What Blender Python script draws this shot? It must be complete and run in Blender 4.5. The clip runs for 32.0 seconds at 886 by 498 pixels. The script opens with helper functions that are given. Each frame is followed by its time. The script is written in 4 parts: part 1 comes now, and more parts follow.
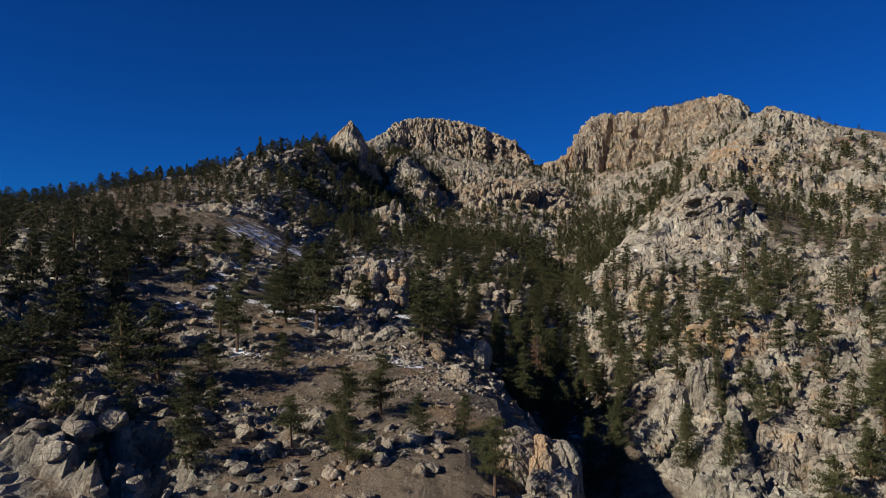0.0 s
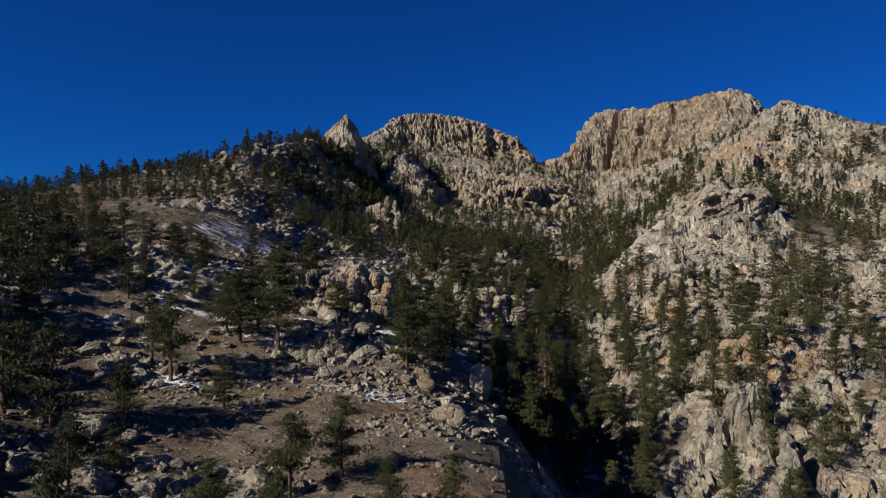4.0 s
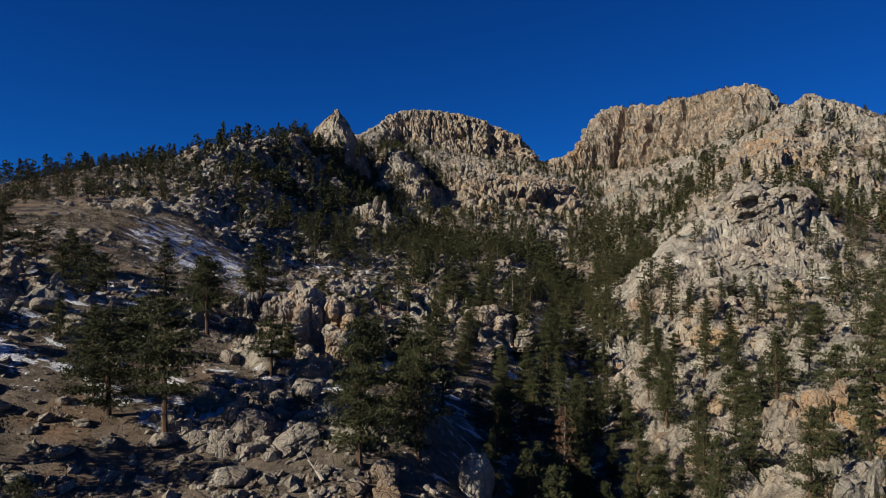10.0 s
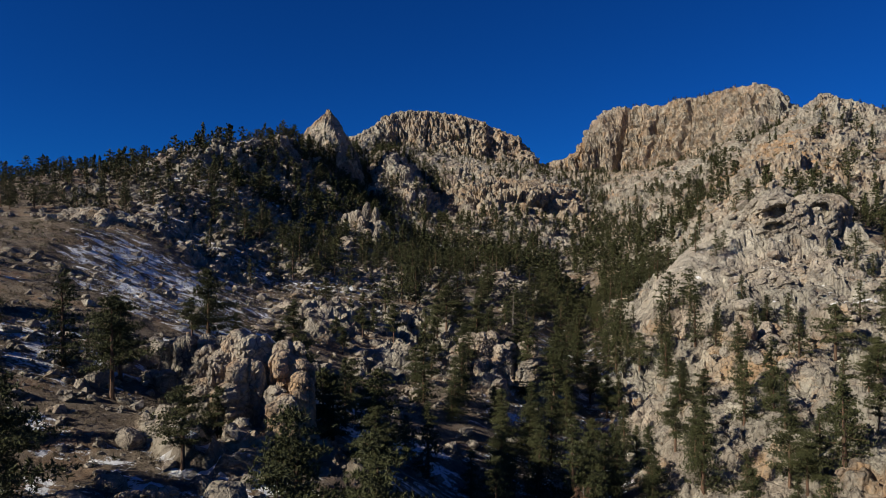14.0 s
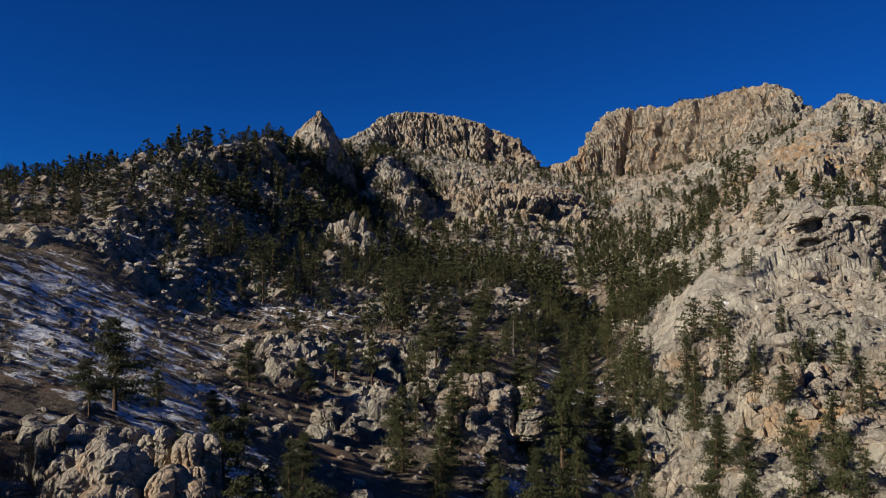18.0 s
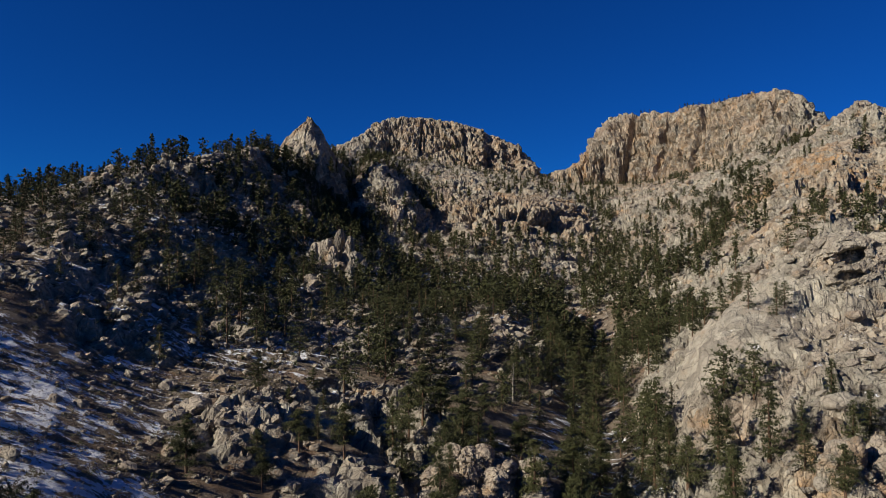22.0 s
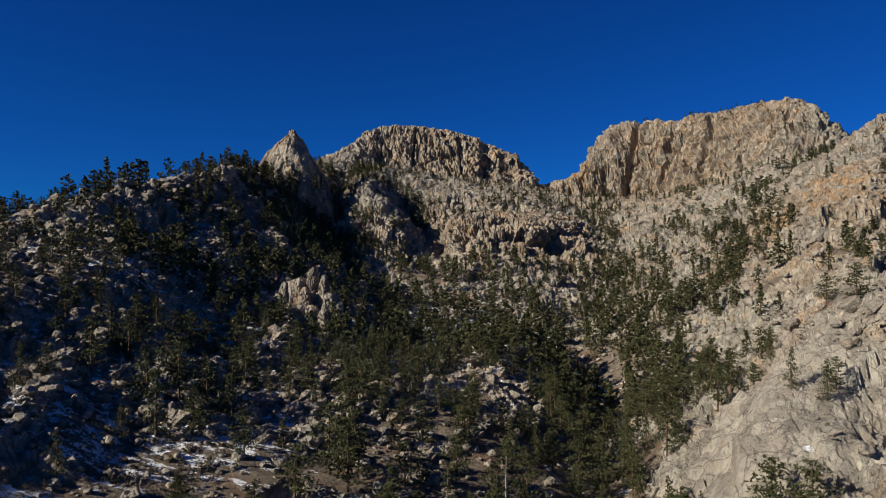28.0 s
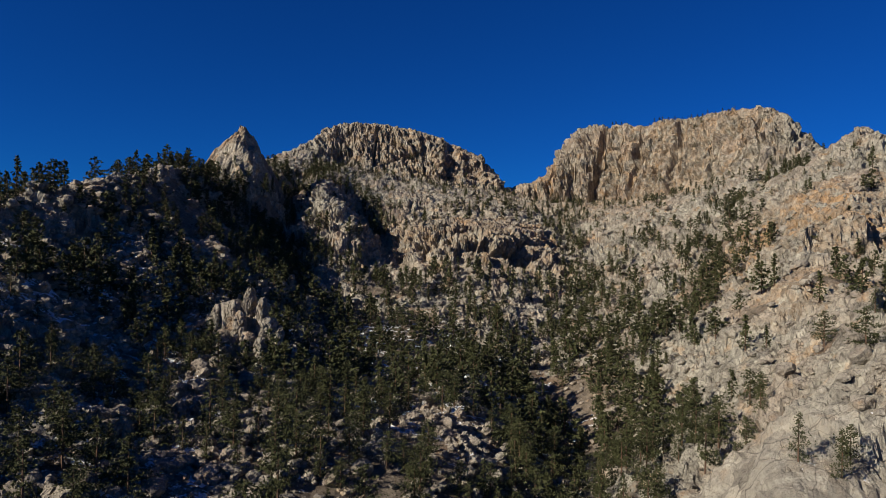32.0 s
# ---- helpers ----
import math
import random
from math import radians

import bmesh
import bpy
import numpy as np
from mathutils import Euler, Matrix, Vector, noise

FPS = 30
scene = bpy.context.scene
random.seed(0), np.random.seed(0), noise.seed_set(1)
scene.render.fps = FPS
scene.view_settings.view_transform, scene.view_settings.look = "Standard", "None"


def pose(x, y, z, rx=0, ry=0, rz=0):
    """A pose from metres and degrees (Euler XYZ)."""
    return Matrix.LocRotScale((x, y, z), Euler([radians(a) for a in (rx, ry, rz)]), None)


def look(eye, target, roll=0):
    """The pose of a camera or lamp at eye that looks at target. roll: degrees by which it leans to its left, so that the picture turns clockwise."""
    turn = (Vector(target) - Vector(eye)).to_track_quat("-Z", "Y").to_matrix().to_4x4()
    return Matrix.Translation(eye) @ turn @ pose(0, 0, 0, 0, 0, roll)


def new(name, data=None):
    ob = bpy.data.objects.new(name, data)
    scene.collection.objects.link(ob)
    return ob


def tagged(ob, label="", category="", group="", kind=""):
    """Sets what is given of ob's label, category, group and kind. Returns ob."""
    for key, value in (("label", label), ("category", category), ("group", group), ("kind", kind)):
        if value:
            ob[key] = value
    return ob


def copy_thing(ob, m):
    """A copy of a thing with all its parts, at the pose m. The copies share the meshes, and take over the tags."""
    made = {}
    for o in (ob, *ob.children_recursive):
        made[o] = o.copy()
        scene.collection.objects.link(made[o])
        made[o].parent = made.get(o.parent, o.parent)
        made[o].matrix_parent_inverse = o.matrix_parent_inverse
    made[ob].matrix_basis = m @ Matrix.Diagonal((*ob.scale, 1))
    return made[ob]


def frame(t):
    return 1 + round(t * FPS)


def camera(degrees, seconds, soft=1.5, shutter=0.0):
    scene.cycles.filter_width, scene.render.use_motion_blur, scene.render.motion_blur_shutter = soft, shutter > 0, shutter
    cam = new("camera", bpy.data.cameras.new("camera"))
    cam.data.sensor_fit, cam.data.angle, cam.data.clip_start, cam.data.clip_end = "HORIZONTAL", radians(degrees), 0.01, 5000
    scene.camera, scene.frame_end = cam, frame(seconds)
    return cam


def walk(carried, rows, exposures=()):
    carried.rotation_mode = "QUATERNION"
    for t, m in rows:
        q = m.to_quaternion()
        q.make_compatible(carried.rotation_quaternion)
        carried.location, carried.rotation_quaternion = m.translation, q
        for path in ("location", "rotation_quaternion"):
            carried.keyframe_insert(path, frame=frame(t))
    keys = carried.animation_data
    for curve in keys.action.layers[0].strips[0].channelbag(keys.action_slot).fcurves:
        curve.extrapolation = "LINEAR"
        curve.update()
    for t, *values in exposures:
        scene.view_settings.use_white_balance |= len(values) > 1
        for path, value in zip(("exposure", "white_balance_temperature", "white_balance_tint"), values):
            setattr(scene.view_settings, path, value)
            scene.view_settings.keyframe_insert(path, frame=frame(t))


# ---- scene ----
cam = camera(66.0, 32.0, soft=0.6)
PATH = [
    (0, (-0.00, 0.00, -0.00), (-3.27, 99.95, 0.03), -0.41),
    (0.5, (0.18, 2.33, 0.06), (-3.22, 102.27, 0.07), -0.28),
    (1, (0.26, 4.59, 0.18), (-3.14, 104.54, 0.09), -0.17),
    (1.5, (0.33, 7.16, 0.19), (-3.04, 107.11, 0.09), -0.17),
    (2, (0.38, 9.78, 0.15), (-2.99, 109.72, 0.09), -0.17),
    (2.5, (0.50, 12.39, 0.22), (-2.89, 112.33, 0.14), -0.19),
    (3, (0.57, 15.00, 0.32), (-2.80, 114.94, 0.22), -0.14),
    (3.5, (0.66, 17.68, 0.37), (-2.69, 117.62, 0.27), -0.22),
    (5.5, (1.04, 28.30, 0.73), (-2.37, 128.24, 0.59), -0.17),
    (6, (1.02, 31.05, 0.82), (-2.27, 131.00, 0.62), -0.04),
    (6.5, (1.16, 33.71, 0.88), (-2.24, 133.65, 0.78), -0.06),
    (7, (1.32, 36.47, 0.89), (-2.11, 136.41, 0.93), -0.10),
    (7.5, (1.41, 39.07, 1.10), (-2.02, 139.01, 1.11), -0.11),
    (8, (1.52, 41.58, 1.36), (-1.93, 141.52, 1.28), -0.13),
    (8.5, (1.64, 44.11, 1.59), (-1.84, 144.05, 1.55), -0.12),
    (9, (1.72, 46.66, 1.89), (-1.72, 146.60, 1.82), -0.11),
    (9.5, (1.83, 49.23, 2.18), (-1.62, 149.17, 2.21), -0.07),
    (10, (1.83, 51.77, 2.56), (-1.57, 151.72, 2.56), -0.07),
    (10.5, (1.93, 54.25, 3.00), (-1.44, 154.19, 3.01), -0.01),
    (11, (1.94, 56.79, 3.36), (-1.35, 156.74, 3.45), -0.01),
    (11.5, (2.02, 59.22, 3.73), (-1.25, 159.17, 3.82), -0.05),
    (12, (2.17, 61.74, 4.13), (-1.05, 161.69, 4.24), -0.04),
    (12.5, (2.35, 64.31, 4.55), (-0.89, 164.26, 4.66), -0.08),
    (13, (2.55, 66.82, 4.99), (-0.77, 166.77, 5.07), -0.05),
    (13.5, (2.70, 69.23, 5.40), (-0.58, 169.18, 5.56), -0.04),
    (14, (2.81, 71.74, 5.79), (-0.47, 171.69, 6.05), -0.07),
    (14.5, (2.98, 74.10, 6.26), (-0.32, 174.04, 6.58), -0.10),
    (16.5, (3.89, 84.73, 8.00), (0.53, 184.67, 8.46), -0.07),
    (17, (3.94, 87.43, 8.83), (0.64, 187.38, 9.26), -0.11),
    (17.5, (4.07, 90.16, 9.43), (0.79, 190.10, 9.86), -0.06),
    (18, (4.31, 92.89, 10.03), (1.01, 192.83, 10.49), -0.06),
    (18.5, (4.49, 95.45, 10.64), (1.20, 195.39, 11.17), -0.05),
    (19, (4.65, 97.93, 11.31), (1.35, 197.87, 11.81), -0.04),
    (19.5, (4.70, 100.40, 11.99), (1.48, 200.35, 12.53), -0.03),
    (20, (4.90, 102.81, 12.76), (1.67, 202.75, 13.35), -0.04),
    (20.5, (4.97, 105.24, 13.63), (1.78, 205.19, 14.23), -0.05),
    (21, (5.12, 107.59, 14.42), (1.92, 207.54, 15.08), -0.00),
    (21.5, (5.31, 109.96, 15.39), (2.15, 209.91, 16.12), 0.03),
    (22, (5.46, 112.22, 16.31), (2.31, 212.16, 17.13), 0.03),
    (22.5, (5.66, 114.49, 17.31), (2.52, 214.44, 18.18), 0.02),
    (23, (5.85, 116.71, 18.30), (2.69, 216.66, 19.21), 0.05),
    (23.5, (6.00, 118.73, 19.25), (2.87, 218.68, 20.21), -0.00),
    (24, (6.17, 120.57, 20.24), (3.03, 220.52, 21.33), -0.01),
    (24.5, (6.33, 122.34, 21.32), (3.21, 222.28, 22.42), -0.01),
    (25, (6.45, 124.15, 22.39), (3.36, 224.10, 23.47), -0.03),
    (25.5, (6.58, 126.05, 23.43), (3.48, 225.99, 24.46), -0.00),
    (27.5, (8.00, 134.53, 27.17), (4.76, 234.48, 28.05), -0.11),
    (28, (8.23, 136.88, 28.09), (5.28, 236.84, 28.88), -0.06),
    (28.5, (8.37, 139.35, 28.96), (5.87, 239.31, 29.69), -0.02),
    (29, (8.57, 141.87, 29.78), (6.78, 241.85, 30.41), 0.10),
    (29.5, (8.81, 144.44, 30.55), (7.66, 244.43, 31.12), 0.21),
    (30, (9.11, 146.94, 31.37), (8.47, 246.93, 31.85), 0.33),
    (30.5, (9.44, 149.68, 32.13), (9.94, 249.68, 32.54), 0.56),
    (31, (9.75, 152.36, 32.94), (11.68, 252.34, 33.28), 0.83),
    (31.5, (9.94, 154.83, 33.83), (12.11, 254.80, 34.09), 0.87),
    (32, (9.89, 157.25, 34.69), (12.21, 257.22, 34.92), 0.92),
]
walk(cam, [(t, look(eye, target, roll)) for t, eye, target, roll in PATH])

# ---- sky and sun ----
SUN_AZ, SUN_EL = radians(241), radians(28)        # measured from +y towards +x
world = bpy.data.worlds.new("world")
scene.world = world
world.use_nodes = True
wn = world.node_tree
wn.nodes.clear()
sky = wn.nodes.new("ShaderNodeTexSky")
sky.sky_type, sky.sun_disc = "NISHITA", False
sky.sun_elevation, sky.sun_rotation = SUN_EL, SUN_AZ
sky.altitude, sky.air_density, sky.dust_density, sky.ozone_density = 2600, 1.0, 0.1, 4.0
bg = wn.nodes.new("ShaderNodeBackground")
bg.inputs["Strength"].default_value = 0.0355
wo = wn.nodes.new("ShaderNodeOutputWorld")
deep = wn.nodes.new("ShaderNodeMix")                # the deep blue of a clear winter sky at altitude
deep.data_type, deep.blend_type = "RGBA", "MULTIPLY"
deep.inputs[0].default_value, deep.inputs[7].default_value = 1.0, (0.05, 0.525, 1.36, 1)
wn.links.new(sky.outputs[0], deep.inputs[6])
wn.links.new(deep.outputs[2], bg.inputs[0])
wn.links.new(bg.outputs[0], wo.inputs[0])
sun = new("sun", bpy.data.lights.new("sun", "SUN"))
sun.data.energy, sun.data.angle, sun.data.color = 5.0, radians(0.53), (1.0, 0.92, 0.79)
to_sun = Vector((math.sin(SUN_AZ) * math.cos(SUN_EL), math.cos(SUN_AZ) * math.cos(SUN_EL), math.sin(SUN_EL)))
sun.matrix_world = look(to_sun * 900, (0, 0, 0))
scene.view_settings.exposure = 0.41

# ---- noise on arrays ----
RNG = np.random.default_rng(7)


def hashed(ix, iy, k):
    """Repeatable numbers in 0..1 for whole-number cells."""
    n = (ix.astype(np.int64) * 374761393 + iy.astype(np.int64) * 668265263 + k * 974634777) & 0x7FFFFFFF
    n = ((n ^ (n >> 13)) * 1274126177) & 0x7FFFFFFF
    n = ((n ^ (n >> 15)) * 2246822519) & 0x7FFFFFFF
    return (n ^ (n >> 12)) % 65536 / 65535.0


def smooth(x, y, size, k=0):
    """Value noise in -1..1."""
    u, v = x / size, y / size
    i, j = np.floor(u), np.floor(v)
    a, b = u - i, v - j
    a, b = a * a * (3 - 2 * a), b * b * (3 - 2 * b)
    h00, h10, h01, h11 = hashed(i, j, k), hashed(i + 1, j, k), hashed(i, j + 1, k), hashed(i + 1, j + 1, k)
    return 2 * ((h00 * (1 - a) + h10 * a) * (1 - b) + (h01 * (1 - a) + h11 * a) * b) - 1


def fractal(x, y, size, k=0, steps=4):
    return sum(smooth(x + 17.3 * n, y - 9.1 * n, size / 2.1**n, k + n) / 2**n for n in range(steps))


def blocks(x, y, size, k=0, stretch=1.0):
    """Cracked rock: a random number, a random tilt and the distance to the crack, cell by cell."""
    u, v = x / size, y / (size * stretch)
    i, j = np.floor(u), np.floor(v)
    d1, d2 = np.full(x.shape, 9.0), np.full(x.shape, 9.0)
    cell, lean = np.zeros(x.shape), np.zeros(x.shape)
    for di in (-1, 0, 1):
        for dj in (-1, 0, 1):
            ci, cj = i + di, j + dj
            du, dv = ci + hashed(ci, cj, k) - u, cj + hashed(ci, cj, k + 1) - v
            d = np.sqrt(du * du + dv * dv)
            tilt = -du * (hashed(ci, cj, k + 3) - 0.5) - dv * (hashed(ci, cj, k + 4) - 0.5)
            near = d < d1
            d2 = np.where(near, d1, np.minimum(d2, d))
            cell = np.where(near, hashed(ci, cj, k + 2), cell)
            lean = np.where(near, tilt, lean)
            d1 = np.where(near, d, d1)
    return cell, lean, d2 - d1


def step(a, b, v):
    t = np.clip((v - a) / (b - a), 0, 1)
    return t * t * (3 - 2 * t)


# ---- the lie of the land: ridge and valley lines, each a few (x, y, z) ----
LINES = [
    # stream bed of the main gully, up to the saddle
    [(6, -60, -63.5), (12, 40, -51.5), (14, 70, -45.5), (15, 110, -37.6), (20, 151, -32.7), (28, 193, -29.8), (33, 236, -24.9), (38.9, 289, -20.1), (45.1, 335, -16.2), (53, 402, 0), (70, 440, 9), (88, 480, 19), (90, 520, 35), (84, 565, 51), (78, 620, 66), (74.8, 660, 75), (73.8, 711, 84)],
    # knoll with the meadow, front, middle and back
    [(-110, 30, -14), (-60, 50, -18), (-40, 60, -17.5), (-22, 64, -19.5), (-4, 62, -21.5), (6, 63, -22), (11, 65, -25), (16, 67, -38)],
    [(-90, 10, -28), (-40, 30, -30), (-8, 40, -34), (8, 44, -46)],
    [(-85, 90, -5), (-54, 98, -9), (-38, 84, -15.5), (-24, 79, -17.3), (-11, 87, -17.8), (-1, 92, -18.4), (7, 90, -19.6), (12.5, 92, -28)],
    [(-11, 78, -18.8), (3, 78, -19.8), (9.5, 79, -21.5), (14.5, 80, -35)],
    [(-95.2, 130, 3.1), (-63.1, 125, -0.9), (-50, 110, -4.9), (-36, 112, -10), (-23, 108, -13.6), (-8, 112, -13.1), (1, 110, -17.2), (6, 105, -19.6), (12, 102, -29)],
    [(-30.1, 133, -6.1), (-17, 131, -9.1), (-6, 127, -12.2), (1, 122, -18.2)],
    # side ravine behind the outcrop
    [(-30.2, 157, -5.5), (-18.2, 164, -13.5), (-6, 162, -21.5), (12.1, 155, -28.6)],
    # toe of the western slope
    [(-44.1, 129, -2), (-40.2, 148, -2.1), (-41.3, 164, -3.1), (-37.4, 174, -5.2), (-39.6, 195, -5.3), (-42.9, 233, -3.5), (-47.1, 277, 4.2), (-52.3, 307, 8.4), (-49.2, 340, 16.4), (-41, 392, 24.3)],
    [(-66.5, 162, 4), (-72.1, 197, 9.4), (-73.5, 225, 12.9), (-77.9, 252, 17.5), (-79.9, 290, 26), (-88.1, 340, 35.8), (-88.1, 412, 55), (-85.1, 485, 66)],
    # western ridge
    [(-190, 60, -2.6), (-160.4, 130, 5.2), (-140, 193, 12), (-127.1, 258, 23.9), (-112.7, 320, 40), (-100.4, 361, 52), (-92.2, 433, 67), (-92, 480, 70), (-86, 508, 72), (-84, 535, 76), (-86.1, 577, 85), (-94.3, 639, 97)],
    # central spur
    [(-16.2, 187, -15.5), (-14.3, 220, -11.6), (-10.2, 258, -7.7), (-5.1, 290, -2.7), (2, 330, -1.9), (11.3, 361, -1), (10, 423, 15), (4, 446, 22)],
    [(9.2, 204, -16.6), (0, 224, -12.6), (12.3, 268, -10.8), (20.5, 332, 0.1), (28.7, 384, -0.1), (30.7, 443, 20)],
    # benches and buttresses under the domed peak
    [(-53, 600, 87), (-50, 555, 78), (-46.7, 512, 69), (-38, 492, 58), (-28, 478, 46), (-21, 462, 33)],
    # chimney between that buttress and the tier below the dome
    [(-42, 606, 81), (-27, 545, 56), (-10, 505, 35), (-4, 478, 25), (-10, 450, 19)],
    # pink rib under the saddle
    [(66, 545, 56), (65, 522, 48), (71, 492, 30), (66, 456, 15)],
    [(-78, 655, 98), (-50, 664, 95), (-10, 668, 92), (30, 668, 88), (56, 676, 82)],
    [(6, 492, 51), (18, 494, 53), (42, 488, 47), (56, 505, 47)],
    [(8, 466, 29), (16, 472, 32), (38, 470, 28), (54, 488, 31)],
    [(0, 560, 68), (30, 570, 66), (56, 590, 68)],
    # gully between the pinnacle and the dome
    [(-75.8, 650, 98.5), (-68, 562, 67), (-62, 500, 43), (-49, 450, 25), (-24, 392, 10), (-6.1, 356, 0)],
    # crest of the dome
    [(-102.5, 660, 102.6), (-87.1, 675, 111.7), (-71.8, 687, 128), (-52.3, 696, 137), (-20.5, 697, 135), (20.5, 698, 125), (51.2, 700, 112), (61.5, 703, 102), (67.6, 709, 88)],
    # crest of the eastern peak
    [(82, 712, 88), (105, 716, 92), (110, 717, 99), (114, 717, 117), (124, 717, 131), (132, 716, 141), (138, 713, 142), (166, 664, 132), (197.8, 608, 131.5), (212, 570, 129.5), (221, 552, 117), (227, 538, 91), (231, 505, 84)],
    # foot of the eastern cliffs
    [(92, 619, 66), (100, 552, 48), (104, 492, 38), (116, 495, 43.2), (143.5, 507, 56.4), (180.4, 516, 78.8)],
    [(88, 690, 78), (112, 676, 72), (136, 650, 70), (166, 606, 72), (190, 566, 82), (206, 530, 83)],
    # wooded ravine under the eastern cliffs
    [(59.4, 322, -12.1), (71.8, 342, -3), (88.1, 363, 10.2), (104.5, 394, 21.2), (123, 433, 36.4), (153.8, 469, 59.6), (188.6, 489, 76), (211.1, 497, 81)],
    # eastern shoulder, from its nose up to the second peak
    [(46, 60, -41.4), (49, 95, -32.4), (52.1, 131, -18.3), (59.5, 167, -14.4), (63, 201, -11.5), (73.5, 228, -0.4), (86.1, 253, 11.7), (101.5, 299, 25.8), (106.6, 322, 27.7), (125, 357, 35.7), (153.8, 402, 59), (180, 434, 74), (189, 446, 85), (198, 452, 96.5)],
    [(125, 363, 48.9), (140.4, 375, 56)],
    [(198, 452, 96.5), (210, 451, 91), (230.6, 447, 80.2), (271.6, 445, 72), (338.2, 443, 60.8)],
    # foot of the shoulder and of the pale slab
    [(32, 60, -49.6), (33, 100, -36), (30, 128, -29), (36, 146, -26), (41.3, 164, -23), (46.7, 199, -18.6), (41, 232, -19), (43, 251, -15), (54.3, 294, -11.5), (61.5, 320, -9)],
    [(44, 237, -11), (50, 241, -3), (58, 252, 3), (66, 262, 9), (76, 268, 13.5), (91, 273, 22)],
    [(40, 124, -23.5), (46, 136, -19)],
    # slope east of the shoulder
    [(90, 60, -35.3), (100, 110, -20.2), (108.6, 151, -11.2), (122.1, 204, -5.4), (143.5, 268, 3.5), (160.9, 314, 10.4), (168.1, 351, 29.6), (200.9, 396, 56.9), (233.7, 429, 73.1)],
    [(200, 60, -31.2), (221.7, 162, -11.3), (256.2, 268, 12.7), (287, 351, 34.7), (307.5, 402, 50.8)],
    # far sides
    [(-330, 0, -30.9), (-335.6, 204, -21.7), (-328, 412, -12.5), (-266.5, 619, 17.1), (-205, 784, 36.7)],
    [(-153.8, 784, 57.1), (-61.5, 794, 67.3), (61.5, 794, 46.9), (164, 794, 67.3), (287, 784, 57.1)],
    [(380, 0, -30.9), (389.5, 309, 18.6), (389.5, 536, 37.9), (348.5, 722, 47.2)],
    [(-330, -120, -71.7), (0, -130, -77.8), (380, -120, -71.7)],
]
CELL = 4.0
X0, X1, Y0, Y1 = -340.0, 392.0, -140.0, 800.0
NX, NY = int((X1 - X0) / CELL) + 1, int((Y1 - Y0) / CELL) + 1


def lay_of_land():
    """A skin stretched over the ridge and valley lines, from coarse to fine."""
    held = {}
    for line in LINES:
        for p, q in zip(line, line[1:]):
            n = max(2, int(math.dist(p[:2], q[:2]) / (CELL * 0.6)))
            for k in range(n + 1):
                x, y, z = (p[a] + (q[a] - p[a]) * k / n for a in range(3))
                held.setdefault((round((y - Y0) / CELL), round((x - X0) / CELL)), []).append(z)
    total, count = np.zeros((NY, NX)), np.zeros((NY, NX))
    for (j, i), zs in held.items():
        if 0 <= j < NY and 0 <= i < NX:
            total[j, i], count[j, i] = sum(zs), len(zs)
    z = None
    for scale in (32, 16, 8, 4, 2, 1):
        ny, nx = -(-NY // scale), -(-NX // scale)
        t, c = np.zeros((ny, nx)), np.zeros((ny, nx))
        jj, ii = np.nonzero(count)
        np.add.at(t, (jj // scale, ii // scale), total[jj, ii])
        np.add.at(c, (jj // scale, ii // scale), count[jj, ii])
        fixed = c > 0
        want = t / np.maximum(c, 1)
        z = np.full((ny, nx), -10.0) if z is None else np.repeat(np.repeat(z, 2, 0), 2, 1)[:ny, :nx]
        for _ in range(120 if scale > 1 else 60):
            z = np.where(fixed, want, z)
            p = np.pad(z, 1, mode="edge")
            z = (p[:-2, 1:-1] + p[2:, 1:-1] + p[1:-1, :-2] + p[1:-1, 2:]) / 4
    z = np.where(fixed, 0.6 * want + 0.4 * z, z)
    p = np.pad(z, 1, mode="edge")
    return 0.5 * z + 0.125 * (p[:-2, 1:-1] + p[2:, 1:-1] + p[1:-1, :-2] + p[1:-1, 2:])


LAND = lay_of_land()


def plain_height(x, y):
    u, v = np.clip((x - X0) / CELL, 0, NX - 1.001), np.clip((y - Y0) / CELL, 0, NY - 1.001)
    i, j = u.astype(int), v.astype(int)
    a, b = u - i, v - j
    return (LAND[j, i] * (1 - a) + LAND[j, i + 1] * a) * (1 - b) + (LAND[j + 1, i] * (1 - a) + LAND[j + 1, i + 1] * a) * b


def within(x, y, cx, cy, rx, ry, turn=0.0, soft=0.35):
    """1 inside an ellipse, 0 outside, with an uneven edge."""
    c, s = math.cos(radians(turn)), math.sin(radians(turn))
    u, v = ((x - cx) * c + (y - cy) * s) / rx, (-(x - cx) * s + (y - cy) * c) / ry
    return 1 - step(1 - soft, 1 + soft, np.sqrt(u * u + v * v) + 0.16 * smooth(x, y, 9.0, 77))


